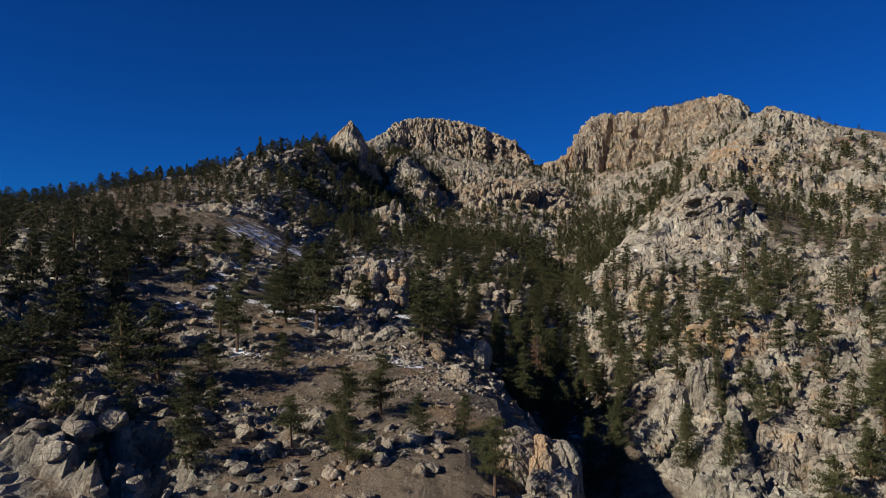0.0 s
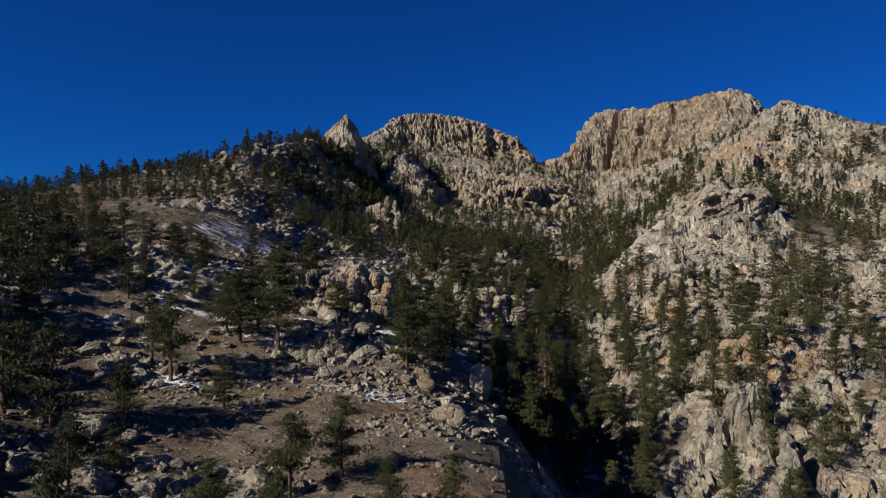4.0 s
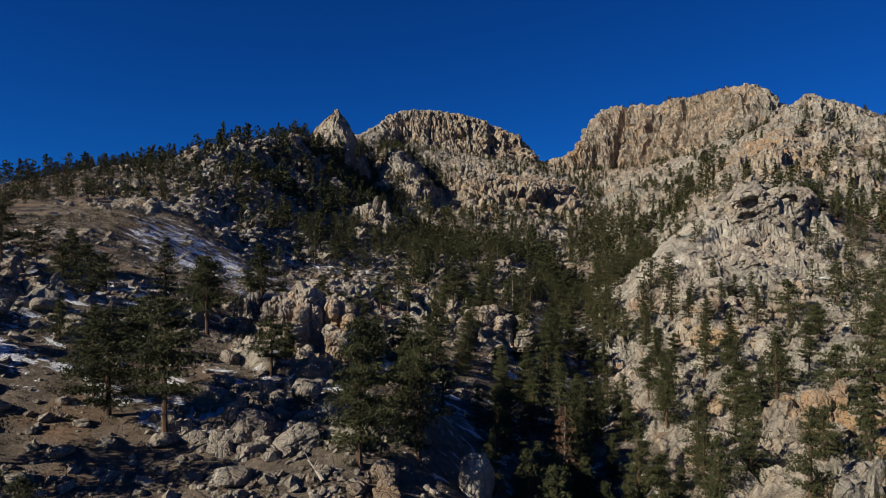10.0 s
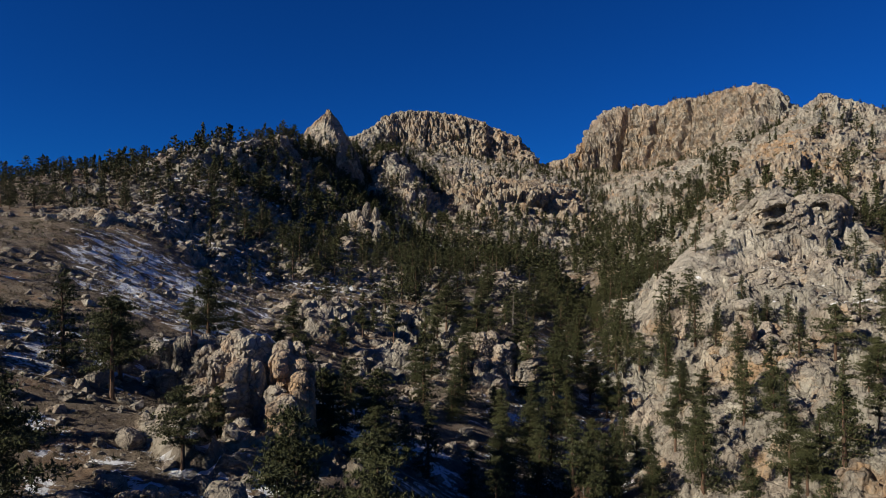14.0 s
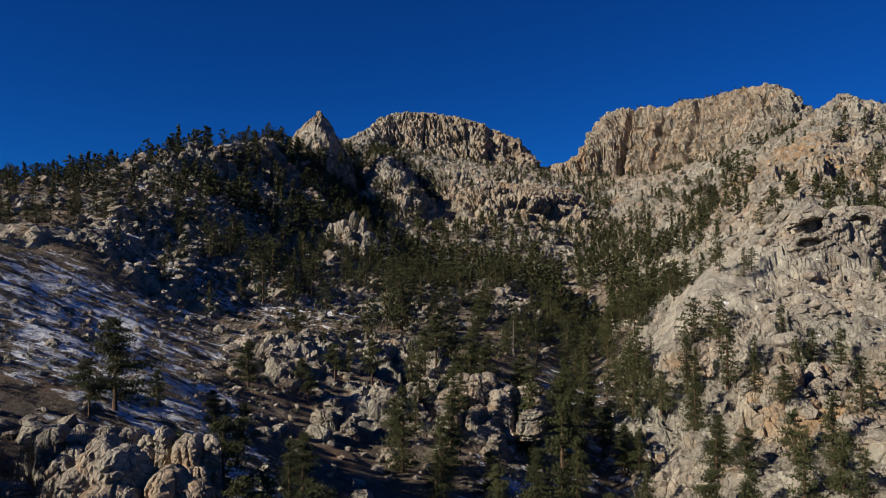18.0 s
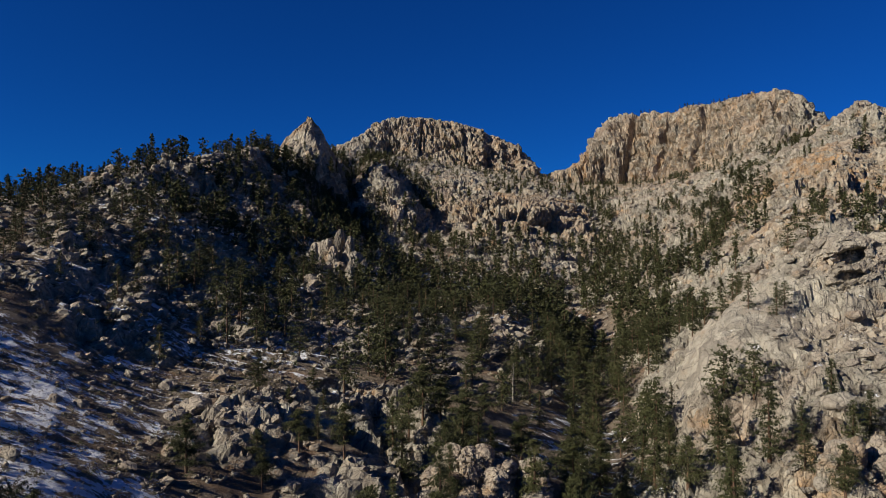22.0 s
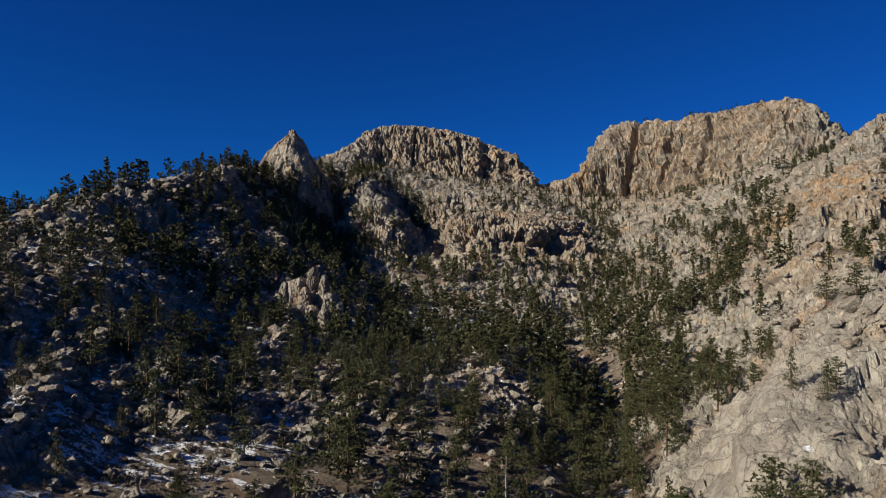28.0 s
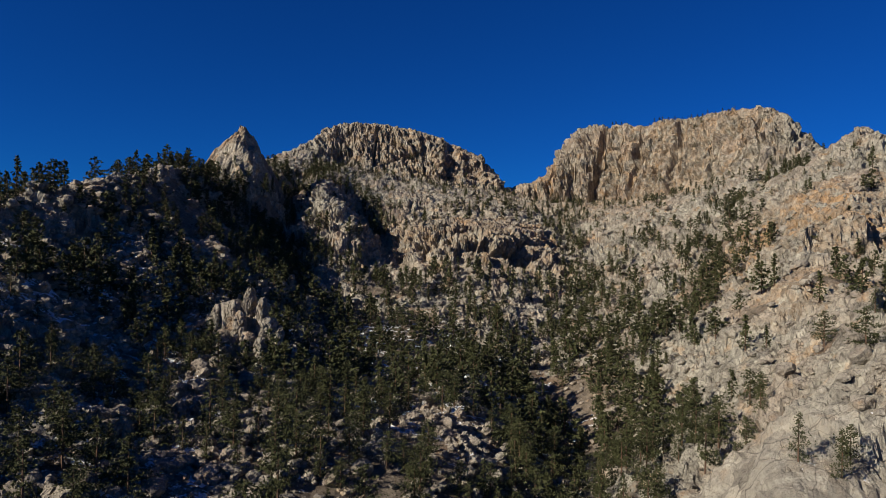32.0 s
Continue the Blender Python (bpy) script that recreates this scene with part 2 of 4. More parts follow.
# bare rock, by place: centre, half sizes, turn, how bare
ROCKY = [
    (20, 650, 160, 150, 0, 1.0), (150, 600, 130, 140, -20, 1.0), (-82, 495, 16, 18, 0, 1.0), (-32, 485, 18, 45, 0, 1.0),
    (75, 500, 60, 50, 0, 1.0), (190, 440, 60, 40, 0, 1.0), (128, 356, 26, 34, 30, 1.0), (88, 256, 22, 26, 20, 1.0),
    (60, 240, 16, 30, 15, 1.0), (62, 195, 16, 22, 0, 0.9), (46, 122, 20, 50, 0, 0.9), (88, 345, 30, 40, 0, 0.75), (64, 300, 16, 40, 0, 0.6), (105, 300, 22, 30, 10, 0.9), (200, 360, 90, 70, 0, 0.65),
    (-16, 131, 10, 7, 0, 0.7), (9, 93, 6, 9, 0, 0.9), (6, 205, 14, 12, 0, 0.8), (-40, 328, 12, 10, 0, 0.9), (-92, 340, 22, 26, 0, 0.75),
    (-60, 60, 30, 25, 0, 0.5), (-30, 64, 14, 9, 0, 0.5), (15, 320, 40, 50, 0, 0.55), (-10, 215, 22, 28, 0, 0.6), (40, 430, 40, 50, 0, 0.8), (-20, 420, 30, 40, 0, 0.7), (75, 430, 40, 60, 0, 0.95), (40, 170, 10, 44, 0, 1.0), (42, 222, 9, 24, 0, 1.0), (-38, 68, 34, 12, 0, 0.62), (-62, 88, 26, 20, 0, 0.6), (10, 520, 60, 45, 0, 1.0), (5, 466, 50, 36, 0, 1.0), (100, 540, 40, 60, 0, 1.0), (130, 470, 50, 50, -30, 1.0), (70, 300, 22, 50, 0, 0.85), (-85, 400, 30, 60, 0, 0.55),
    (110, 150, 60, 80, 0, 0.8), (-80, 130, 40, 50, 0, 0.5), (-60, 280, 40, 70, 0, 0.5), (-95, 300, 40, 60, 0, 0.42), (-60, 350, 50, 50, 0, 0.62), (145, 395, 34, 30, 35, 1.0),
]


def rockiness(x, y):
    r = np.zeros(x.shape)
    for cx, cy, rx, ry, turn, much in ROCKY:
        r = np.maximum(r, much * within(x, y, cx, cy, rx, ry, turn))
    patchy = step(-0.35, 0.35, fractal(x, y, 16.0, 31, 3) + (r - 0.5) * 2.4)
    patchy = np.maximum(patchy, step(0.88, 0.99, r))
    meadow = within(x, y, -14, 94, 22, 14, -8, 0.25)
    return np.clip(patchy * (1 - meadow) * step(0.05, 0.3, r + 0.12), 0, 1)


# clefts and chimneys in the high cliffs: centre, half sizes, turn, depth
CLEFTS = [(137, 672, 4, 32, -34, 15), (-54, 672, 8, 16, 0, 10), (-22, 525, 7, 40, 12, 8), (-8, 640, 6, 30, 10, 7), (26, 690, 4, 20, 0, 6), (170, 600, 4, 30, -34, 8), (158, 640, 4, 24, -34, 7), (100, 640, 5, 30, -15, 8)]


def SLAB(x, y):
    return within(x, y, 60, 254, 16, 22, -30, 0.3)


def height(x, y):
    """Height of the ground and how rocky it is."""
    x, y = np.asarray(x, float), np.asarray(y, float)
    rock = rockiness(x, y)
    far = step(330, 430, y) * (1 - within(x, y, -60, 380, 60, 80))
    # ribs and flutes of the high cliffs: the faces are shifted column by column, along the way they look
    t = 0.58 * step(60, 130, x)
    u, v = x * np.cos(t) - y * np.sin(t), x * np.sin(t) + y * np.cos(t)
    fa, _, fe = blocks(u + 4 * smooth(x, y, 19.0, 5), v, 14.0, 400, 2.4)
    fz, _, fy = blocks(u + 7 * smooth(x, y, 31.0, 21), v, 33.0, 700, 1.8)
    fb, fl, fg = blocks(u + 3 * smooth(x, y, 8.0, 6), v + 4 * smooth(x, y, 10.0, 9), 6.0, 500, 2.0)
    ca, la, ea = blocks(x + 4 * smooth(x, y, 15.0, 2), y, 15.0, 100, 1.4)
    cb, lb, eb = blocks(x + 5 * smooth(x, y, 11.0, 3), y, 7.0, 200, 1.3)
    cc, lc, ec = blocks(x, y + 3 * smooth(x, y, 6.0, 4), 2.9, 300, 1.0)
    ribs = far * rock * ((fz - 0.5) * 7 - 4 * (1 - step(0, 0.1, fy)) + (fa - 0.5) * 3 - 1.5 * (1 - step(0, 0.1, fe)))
    spine = 1 - np.abs(smooth(u + 5 * smooth(x, y, 23.0, 48), v * 0.4, 15.0, 47)) - np.abs(smooth(u, v * 0.45, 8.0, 49)) * 0.5
    ribs = ribs + far * rock * 4 * (spine - 0.5)
    crest = step(-3, 9, plain_height(x + 14 * np.sin(t), y + 14 * np.cos(t)) - plain_height(x, y))
    ribs = ribs * (0.4 + 0.6 * crest)
    for cx, cy, rx, ry, turn, deep in CLEFTS:
        ribs = ribs - deep * within(x, y, cx, cy, rx, ry, turn, 0.4)
    ledge = (1 - far) * rock * ((ca - 0.5) * 11 + 4 * (1 - step(0, 0.1, ea)) + (cb - 0.5) * 5 + (cc - 0.5) * 1.6) * (1 - 0.8 * SLAB(x, y))
    z = plain_height(x + ribs * np.sin(t), y + ribs * np.cos(t) + ledge)
    # ledges, one over the other
    q = z / 14.0 + 0.6 * fractal(x, y, 40.0, 41, 2) + 0.5 * (fa - 0.5)
    w = np.floor(q)
    z = z + far * rock * (0.2 + 0.8 * crest) * 0.2 * 14.0 * (w + step(0.3, 0.72, q - w) - q)
    smoothed = 1 - 0.75 * SLAB(x, y)
    z = z + rock * smoothed * (1 - far) * ((cb - 0.4) * 2.2 + lb * 2.6 + (cc - 0.4) * 1.0 + lc * 1.6)
    z = z + rock * (1 - far) * (la * 4.0 - 1.8 * (1 - step(0.0, 0.07, ea)))
    z = z - rock * smoothed * (1 - far) * (1.2 * (1 - step(0.0, 0.16, eb)) + 0.45 * (1 - step(0.0, 0.2, ec)))
    z = z + 1.3 * fractal(x, y, 24.0, 11, 3) + (0.16 + 0.2 * rock) * smoothed * fractal(x, y, 2.6, 15, 3)
    # the brow above the slab
    z = z + 2.0 * within(x, y, 94, 266, 14, 9, 25, 0.5)
    # the pinnacle on the western ridge
    px, py = x + 84.6, y - 508
    d = np.sqrt((px * np.where(px > 0, 1.2, 0.95)) ** 2 + (py * 0.8) ** 2) + 2.6 * (fb - 0.5) + 2.0 * (cb - 0.5) + 1.6 * (cc - 0.5)
    z = np.maximum(z, 98.5 - 1.3 * np.maximum(d, 0) - 0.01 * d * d)
    return z, rock


def hashed3(ix, iy, iz, k):
    return hashed(ix + 131 * iz, iy - 57 * iz, k)


def blocks3(x, y, z, size, k, tall):
    """Jointed rock in space: a random number, a random tilt and the distance to the joint, block by block."""
    u, v, w = x / size - 0.5, y / size - 0.5, z / (size * tall) - 0.5
    i, j, m = np.floor(u), np.floor(v), np.floor(w)
    d1, d2 = np.full(x.shape, 9.0), np.full(x.shape, 9.0)
    cell, lean = np.zeros(x.shape), np.zeros(x.shape)
    for di in (0, 1):
        for dj in (0, 1):
            for dm in (0, 1):
                ci, cj, cm = i + di, j + dj, m + dm
                h = hashed3(ci, cj, cm, k)
                h2, h3 = (h * 37.7) % 1.0, (h * 911.3) % 1.0
                du, dv, dw = u - ci - 0.7 * (h - 0.5), v - cj - 0.7 * (h2 - 0.5), w - cm - 0.7 * (h3 - 0.5)
                d = du * du + dv * dv + dw * dw
                near = d < d1
                d2 = np.where(near, d1, np.minimum(d2, d))
                cell = np.where(near, (h * 5077.1) % 1.0, cell)
                lean = np.where(near, du * (h2 - 0.5) + dv * (h3 - 0.5) + dw * (h - 0.7), lean)
                d1 = np.where(near, d, d1)
    return cell, lean, np.sqrt(d2) - np.sqrt(d1)


def shaped(x, y):
    """The ground's surface over (x, y): the rock is broken into blocks that stand out or back along the way it faces."""
    z, rock = height(x, y)
    gx = (plain_height(x + 4, y) - plain_height(x - 4, y)) / 8
    gy = (plain_height(x, y + 4) - plain_height(x, y - 4)) / 8
    steep = np.hypot(gx, gy)
    much = rock * (0.35 + 0.65 * step(0.25, 0.9, steep)) * step(50, 60, y) * (1 - step(735, 760, y))
    far = step(300, 400, y)
    t = 0.58 * step(60, 130, x)
    crest = 0.3 + 0.7 * step(-2, 12, plain_height(x + 16 * np.sin(t), y + 16 * np.cos(t)) - plain_height(x, y))
    calm = 1 - 0.75 * within(x, y, -84.6, 508, 24, 24, 0, 0.3)
    push = np.zeros_like(z)
    # a slanting, wavering grid, so that no joint runs dead straight
    a = x + 0.25 * z + 2.5 * smooth(x, z + 0.4 * y, 13.0, 61)
    b = y - 0.2 * x + 2.5 * smooth(y, z, 11.0, 62)
    c = z + 0.22 * x + 2.0 * smooth(x + y, z, 17.0, 63)
    for k, (size, amount, tall, wide) in enumerate(((17.0, 6.0, 1.5, 1), (8.0, 4.2, 1.7, 1), (3.8, 3.2, 1.6, 1), (1.9, 1.5, 1.3, 1), (6.5, 1.7, 1.1, 0), (3.0, 1.3, 0.9, 0), (1.4, 0.6, 0.9, 0))):
        part = far if wide else 1 - far
        on = np.nonzero(much * part > 0.02)[0]
        cell, lean, edge = blocks3(a[on], b[on], c[on], size, 800 + 20 * k, tall)
        pillow = 0.55 * np.sqrt(np.clip(edge * 2.2, 0, 1)) - 0.35
        push[on] += part[on] * (crest[on] * calm[on] if size > 7 else 0.4 + 0.6 * calm[on]) * amount * (0.85 * (cell - 0.5) + 0.9 * lean + pillow)
    push *= much * (1 - 0.7 * SLAB(x, y))
    n = np.sqrt(1 + steep * steep)
    return x - push * gx / n, y - push * gy / n, z + push / n, rock


def ground_z(x, y):
    return float(shaped(np.array([float(x)]), np.array([float(y)]))[2][0])


# ---- materials ----
def material(name):
    m = bpy.data.materials.new(name)
    m.use_nodes = True
    n = m.node_tree
    n.nodes.clear()
    out = n.nodes.new("ShaderNodeOutputMaterial")
    b = n.nodes.new("ShaderNodeBsdfPrincipled")
    n.links.new(b.outputs[0], out.inputs[0])
    b.inputs["Specular IOR Level"].default_value = 0.2
    return m, n, b


def noise_node(n, scale, detail=5.0, rough=0.6, coord=None, stretch=None):
    t = n.nodes.new("ShaderNodeTexNoise")
    t.inputs["Scale"].default_value, t.inputs["Detail"].default_value, t.inputs["Roughness"].default_value = scale, detail, rough
    if coord is not None:
        if stretch:
            mp = n.nodes.new("ShaderNodeMapping")
            mp.inputs["Scale"].default_value = stretch
            n.links.new(coord, mp.inputs[0])
            coord = mp.outputs[0]
        n.links.new(coord, t.inputs["Vector"])
    return t.outputs["Fac"]


def ramp(n, value, *stops):
    r = n.nodes.new("ShaderNodeValToRGB")
    while len(r.color_ramp.elements) < len(stops):
        r.color_ramp.elements.new(0.5)
    for e, (at, colour) in zip(r.color_ramp.elements, stops):
        e.position, e.color = at, (*colour, 1) if len(colour) == 3 else colour
    n.links.new(value, r.inputs[0])
    return r.outputs[0]


def grey(v):
    return (v, v, v)


def mix(n, fac, a, b, kind="MIX"):
    m = n.nodes.new("ShaderNodeMix")
    m.data_type, m.blend_type = "RGBA", kind
    for at, v in ((0, fac), (6, a), (7, b)):
        if isinstance(v, (int, float)):
            m.inputs[at].default_value = v
        elif isinstance(v, tuple):
            m.inputs[at].default_value = (*v, 1)
        else:
            n.links.new(v, m.inputs[at])
    return m.outputs[2]


def bump(n, b, value, strength, distance):
    k = n.nodes.new("ShaderNodeBump")
    k.inputs["Strength"].default_value, k.inputs["Distance"].default_value = strength, distance
    n.links.new(value, k.inputs["Height"])
    n.links.new(k.outputs[0], b.inputs["Normal"])


def bent(n, coord, scale, much, stretch):
    """Coordinates warped by noise and stretched, for uneven blocks."""
    t = n.nodes.new("ShaderNodeTexNoise")
    t.inputs["Scale"].default_value, t.inputs["Detail"].default_value = scale, 3
    n.links.new(coord, t.inputs["Vector"])
    a = n.nodes.new("ShaderNodeVectorMath")
    a.operation = "MULTIPLY_ADD"
    a.inputs[1].default_value = (much, much, much)
    n.links.new(t.outputs["Color"], a.inputs[0])
    n.links.new(coord, a.inputs[2])
    mp = n.nodes.new("ShaderNodeMapping")
    mp.inputs["Scale"].default_value = stretch
    n.links.new(a.outputs[0], mp.inputs[0])
    return mp.outputs[0]


def cracked_relief(n, coord, grain, close=1.0):
    """Relief of jointed rock: blocks of uneven height with cracks between, and grain."""
    total = noise_node(n, grain, 10, 0.72, coord)
    for scale, deep, stretch in ((0.22, 0.85, (1, 1, 0.55)), (0.6, 0.45, (1, 1, 0.7))):
        c = n.nodes.new("ShaderNodeTexVoronoi")
        c.feature = "DISTANCE_TO_EDGE"
        b = n.nodes.new("ShaderNodeTexVoronoi")
        for k in (c, b):
            k.inputs["Scale"].default_value = scale * close
            n.links.new(bent(n, coord, 0.4, 1.1, stretch), k.inputs["Vector"])
        edge = ramp(n, c.outputs["Distance"], (0.0, grey(0)), (0.09, grey(1)))
        lift = mix(n, 0.5, edge, b.outputs["Color"])
        m = n.nodes.new("ShaderNodeMath")
        m.operation = "MULTIPLY_ADD"
        m.inputs[1].default_value = deep
        n.links.new(lift, m.inputs[0])
        n.links.new(total, m.inputs[2])
        total = m.outputs[0]
    return total


def rock_colour(n, coord, stained=None, pale=None, joints=((0.1, 0.7, 0.016), (0.3, 0.4, 0.025), (0.9, 0.15, 0.04))):
    """Weathered granite: grey-tan, with pink and ochre stains, dark streaks, cracks and lichen."""
    base = ramp(n, noise_node(n, 0.5, 9, 0.7, coord), (0.28, (0.14, 0.118, 0.096)), (0.46, (0.362, 0.332, 0.268)), (0.66, (0.585, 0.548, 0.45)))
    base = mix(n, ramp(n, noise_node(n, 0.045, 5, 0.65, coord), (0.45, grey(0)), (0.66, grey(0.42))), base, (0.47, 0.33, 0.245))
    base = mix(n, ramp(n, noise_node(n, 0.13, 5, 0.65, coord), (0.55, grey(0)), (0.68, grey(0.7))), base, (0.5, 0.3, 0.14))
    if stained is not None:
        m = n.nodes.new("ShaderNodeMath")
        m.operation = "MULTIPLY"
        n.links.new(stained, m.inputs[0])
        n.links.new(ramp(n, noise_node(n, 0.2, 5, 0.65, coord), (0.38, grey(0)), (0.58, grey(0.85))), m.inputs[1])
        base = mix(n, m.outputs[0], base, (0.5, 0.28, 0.11))
    if pale is not None:
        base = mix(n, pale, base, (0.56, 0.505, 0.415))
    tone = n.nodes.new("ShaderNodeTexVoronoi")
    tone.inputs["Scale"].default_value = 0.3
    n.links.new(bent(n, coord, 0.5, 2.0, (1, 1, 0.6)), tone.inputs["Vector"])
    base = mix(n, 1.0, base, ramp(n, tone.outputs["Color"], (0.1, (0.48, 0.475, 0.465)), (0.5, (0.74, 0.74, 0.73)), (0.9, (1.0, 1.0, 0.975))), "MULTIPLY")
    base = mix(n, ramp(n, noise_node(n, 0.45, 6, 0.7, coord, (1, 1, 0.15)), (0.53, grey(0)), (0.7, grey(0.45))), base, (0.1, 0.088, 0.078))
    for scale, much, wide in joints:
        c = n.nodes.new("ShaderNodeTexVoronoi")
        c.feature = "DISTANCE_TO_EDGE"
        c.inputs["Scale"].default_value = scale
        t = n.nodes.new("ShaderNodeTexNoise")
        t.inputs["Scale"].default_value, t.inputs["Detail"].default_value = 0.4, 2
        n.links.new(coord, t.inputs["Vector"])
        a = n.nodes.new("ShaderNodeVectorMath")
        a.operation = "MULTIPLY_ADD"
        a.inputs[1].default_value = (1.3, 1.3, 1.3)
        n.links.new(t.outputs["Color"], a.inputs[0])
        n.links.new(coord, a.inputs[2])
        n.links.new(a.outputs[0], c.inputs["Vector"])
        base = mix(n, ramp(n, c.outputs["Distance"], (0.0, grey(much)), (wide, grey(0))), base, (0.06, 0.05, 0.043))
    return mix(n, ramp(n, noise_node(n, 3.2, 6, 0.75, coord), (0.45, grey(0)), (0.7, grey(0.4))), base, (0.48, 0.43, 0.355))


def ground_material():
    m, n, b = material("granite_and_dry_soil")
    coord = n.nodes.new("ShaderNodeTexCoord").outputs["Object"]
    geo = n.nodes.new("ShaderNodeNewGeometry")
    rock = n.nodes.new("ShaderNodeAttribute")
    rock.attribute_name = "rock"
    snow = n.nodes.new("ShaderNodeAttribute")
    snow.attribute_name = "snow"
    ochre = n.nodes.new("ShaderNodeAttribute")
    ochre.attribute_name = "ochre"
    pale = n.nodes.new("ShaderNodeAttribute")
    pale.attribute_name = "pale"
    joint = n.nodes.new("ShaderNodeAttribute")
    joint.attribute_name = "joint"
    soil = ramp(n, noise_node(n, 0.5, 8, 0.7, coord), (0.3, (0.07, 0.057, 0.043)), (0.5, (0.175, 0.142, 0.106)), (0.7, (0.28, 0.23, 0.175)))
    soil = mix(n, ramp(n, noise_node(n, 0.06, 3, 0.5, coord), (0.4, grey(0)), (0.65, grey(0.5))), soil, (0.2, 0.15, 0.105))
    soil = mix(n, ramp(n, noise_node(n, 0.11, 6, 0.65, coord), (0.52, grey(0)), (0.64, grey(0.55))), soil, (0.25, 0.145, 0.08))
    soil = mix(n, ramp(n, noise_node(n, 3.5, 4, 0.8, coord), (0.55, grey(0)), (0.7, grey(0.8))), soil, (0.05, 0.04, 0.03))
    stone = n.nodes.new("ShaderNodeTexVoronoi")
    stone.inputs["Scale"].default_value = 1.6
    n.links.new(coord, stone.inputs["Vector"])
    soil = mix(n, ramp(n, stone.outputs["Distance"], (0.12, grey(0.8)), (0.3, grey(0))), soil, (0.27, 0.23, 0.185))
    edge = n.nodes.new("ShaderNodeMath")
    edge.operation = "ADD"
    n.links.new(rock.outputs["Fac"], edge.inputs[0])
    n.links.new(ramp(n, noise_node(n, 0.9, 6, 0.7, coord), (0.3, grey(0)), (0.7, grey(0.7))), edge.inputs[1])
    colour = mix(n, ramp(n, edge.outputs[0], (0.62, grey(0)), (0.8, grey(1))), soil, rock_colour(n, coord, ochre.outputs["Fac"], pale.outputs["Fac"]))
    patches = n.nodes.new("ShaderNodeMath")
    patches.operation = "MULTIPLY_ADD"
    n.links.new(snow.outputs["Fac"], patches.inputs[0])
    patches.inputs[1].default_value = 0.42
    n.links.new(noise_node(n, 0.35, 9, 0.7, coord, (0.6, 1.3, 1)), patches.inputs[2])
    broken = n.nodes.new("ShaderNodeMath")
    broken.operation = "MULTIPLY_ADD"
    n.links.new(noise_node(n, 2.4, 6, 0.75, coord), broken.inputs[0])
    broken.inputs[1].default_value = 0.34
    n.links.new(patches.outputs[0], broken.inputs[2])
    cover = ramp(n, broken.outputs[0], (0.9, grey(0)), (0.945, grey(1)))
    up = n.nodes.new("ShaderNodeSeparateXYZ")
    n.links.new(geo.outputs["Normal"], up.inputs[0])
    lies = n.nodes.new("ShaderNodeMath")
    lies.operation = "MULTIPLY"
    n.links.new(cover, lies.inputs[0])
    n.links.new(ramp(n, up.outputs[2], (0.6, grey(0)), (0.78, grey(1))), lies.inputs[1])
    colour = mix(n, lies.outputs[0], colour, (0.9, 0.91, 0.93))
    n.links.new(colour, b.inputs["Base Color"])
    b.inputs["Roughness"].default_value = 0.92
    plain = noise_node(n, 0.9, 10, 0.75, coord)
    bump(n, b, mix(n, joint.outputs["Fac"], plain, cracked_relief(n, coord, 0.9)), 1.0, 1.1)
    return m


def boulder_material(name, stain):
    m, n, b = material(name)
    coord = n.nodes.new("ShaderNodeNewGeometry").outputs["Position"]
    value = n.nodes.new("ShaderNodeValue")
    value.outputs[0].default_value = stain
    colour = rock_colour(n, coord, value.outputs[0], None, ((0.32, 0.85, 0.022), (0.75, 0.6, 0.03), (2.0, 0.25, 0.04)))
    info = n.nodes.new("ShaderNodeObjectInfo")
    colour = mix(n, ramp(n, info.outputs["Random"], (0.0, grey(0.0)), (1.0, grey(0.3))), colour, (0.3, 0.26, 0.22))
    n.links.new(colour, b.inputs["Base Color"])
    b.inputs["Roughness"].default_value = 0.9
    bump(n, b, cracked_relief(n, coord, 1.8, 2.2), 1.0, 0.5)
    return m


def needle_material(name, dark, light, tip):
    m, n, b = material(name)
    geo = n.nodes.new("ShaderNodeNewGeometry")
    info = n.nodes.new("ShaderNodeObjectInfo")
    c = ramp(n, geo.outputs["Random Per Island"], (0.0, dark), (0.35, light), (0.75, light), (1.0, tip))
    c = mix(n, ramp(n, noise_node(n, 0.09, 2, 0.5, geo.outputs["Position"]), (0.35, grey(0)), (0.7, grey(0.55))), c, tip)
    c = mix(n, ramp(n, info.outputs["Random"], (0.0, grey(0.0)), (1.0, grey(0.4))), c, dark)
    n.links.new(c, b.inputs["Base Color"])
    b.inputs["Roughness"].default_value = 0.65
    return m


def bark_material():
    m, n, b = material("pine_bark")
    coord = n.nodes.new("ShaderNodeTexCoord").outputs["Object"]
    c = ramp(n, noise_node(n, 5, 6, 0.7, coord, (1, 1, 0.2)), (0.35, (0.05, 0.034, 0.025)), (0.6, (0.14, 0.085, 0.055)), (0.8, (0.22, 0.14, 0.09)))
    n.links.new(c, b.inputs["Base Color"])
    b.inputs["Roughness"].default_value = 0.95
    bump(n, b, noise_node(n, 9, 5, 0.7, coord, (1, 1, 0.25)), 0.8, 0.05)
    return m


SHRUB = needle_material("dry_shrub", (0.06, 0.05, 0.034), (0.12, 0.095, 0.062), (0.2, 0.155, 0.1))


RUST = needle_material("rust_needles", (0.07, 0.04, 0.025), (0.13, 0.075, 0.045), (0.2, 0.12, 0.07))


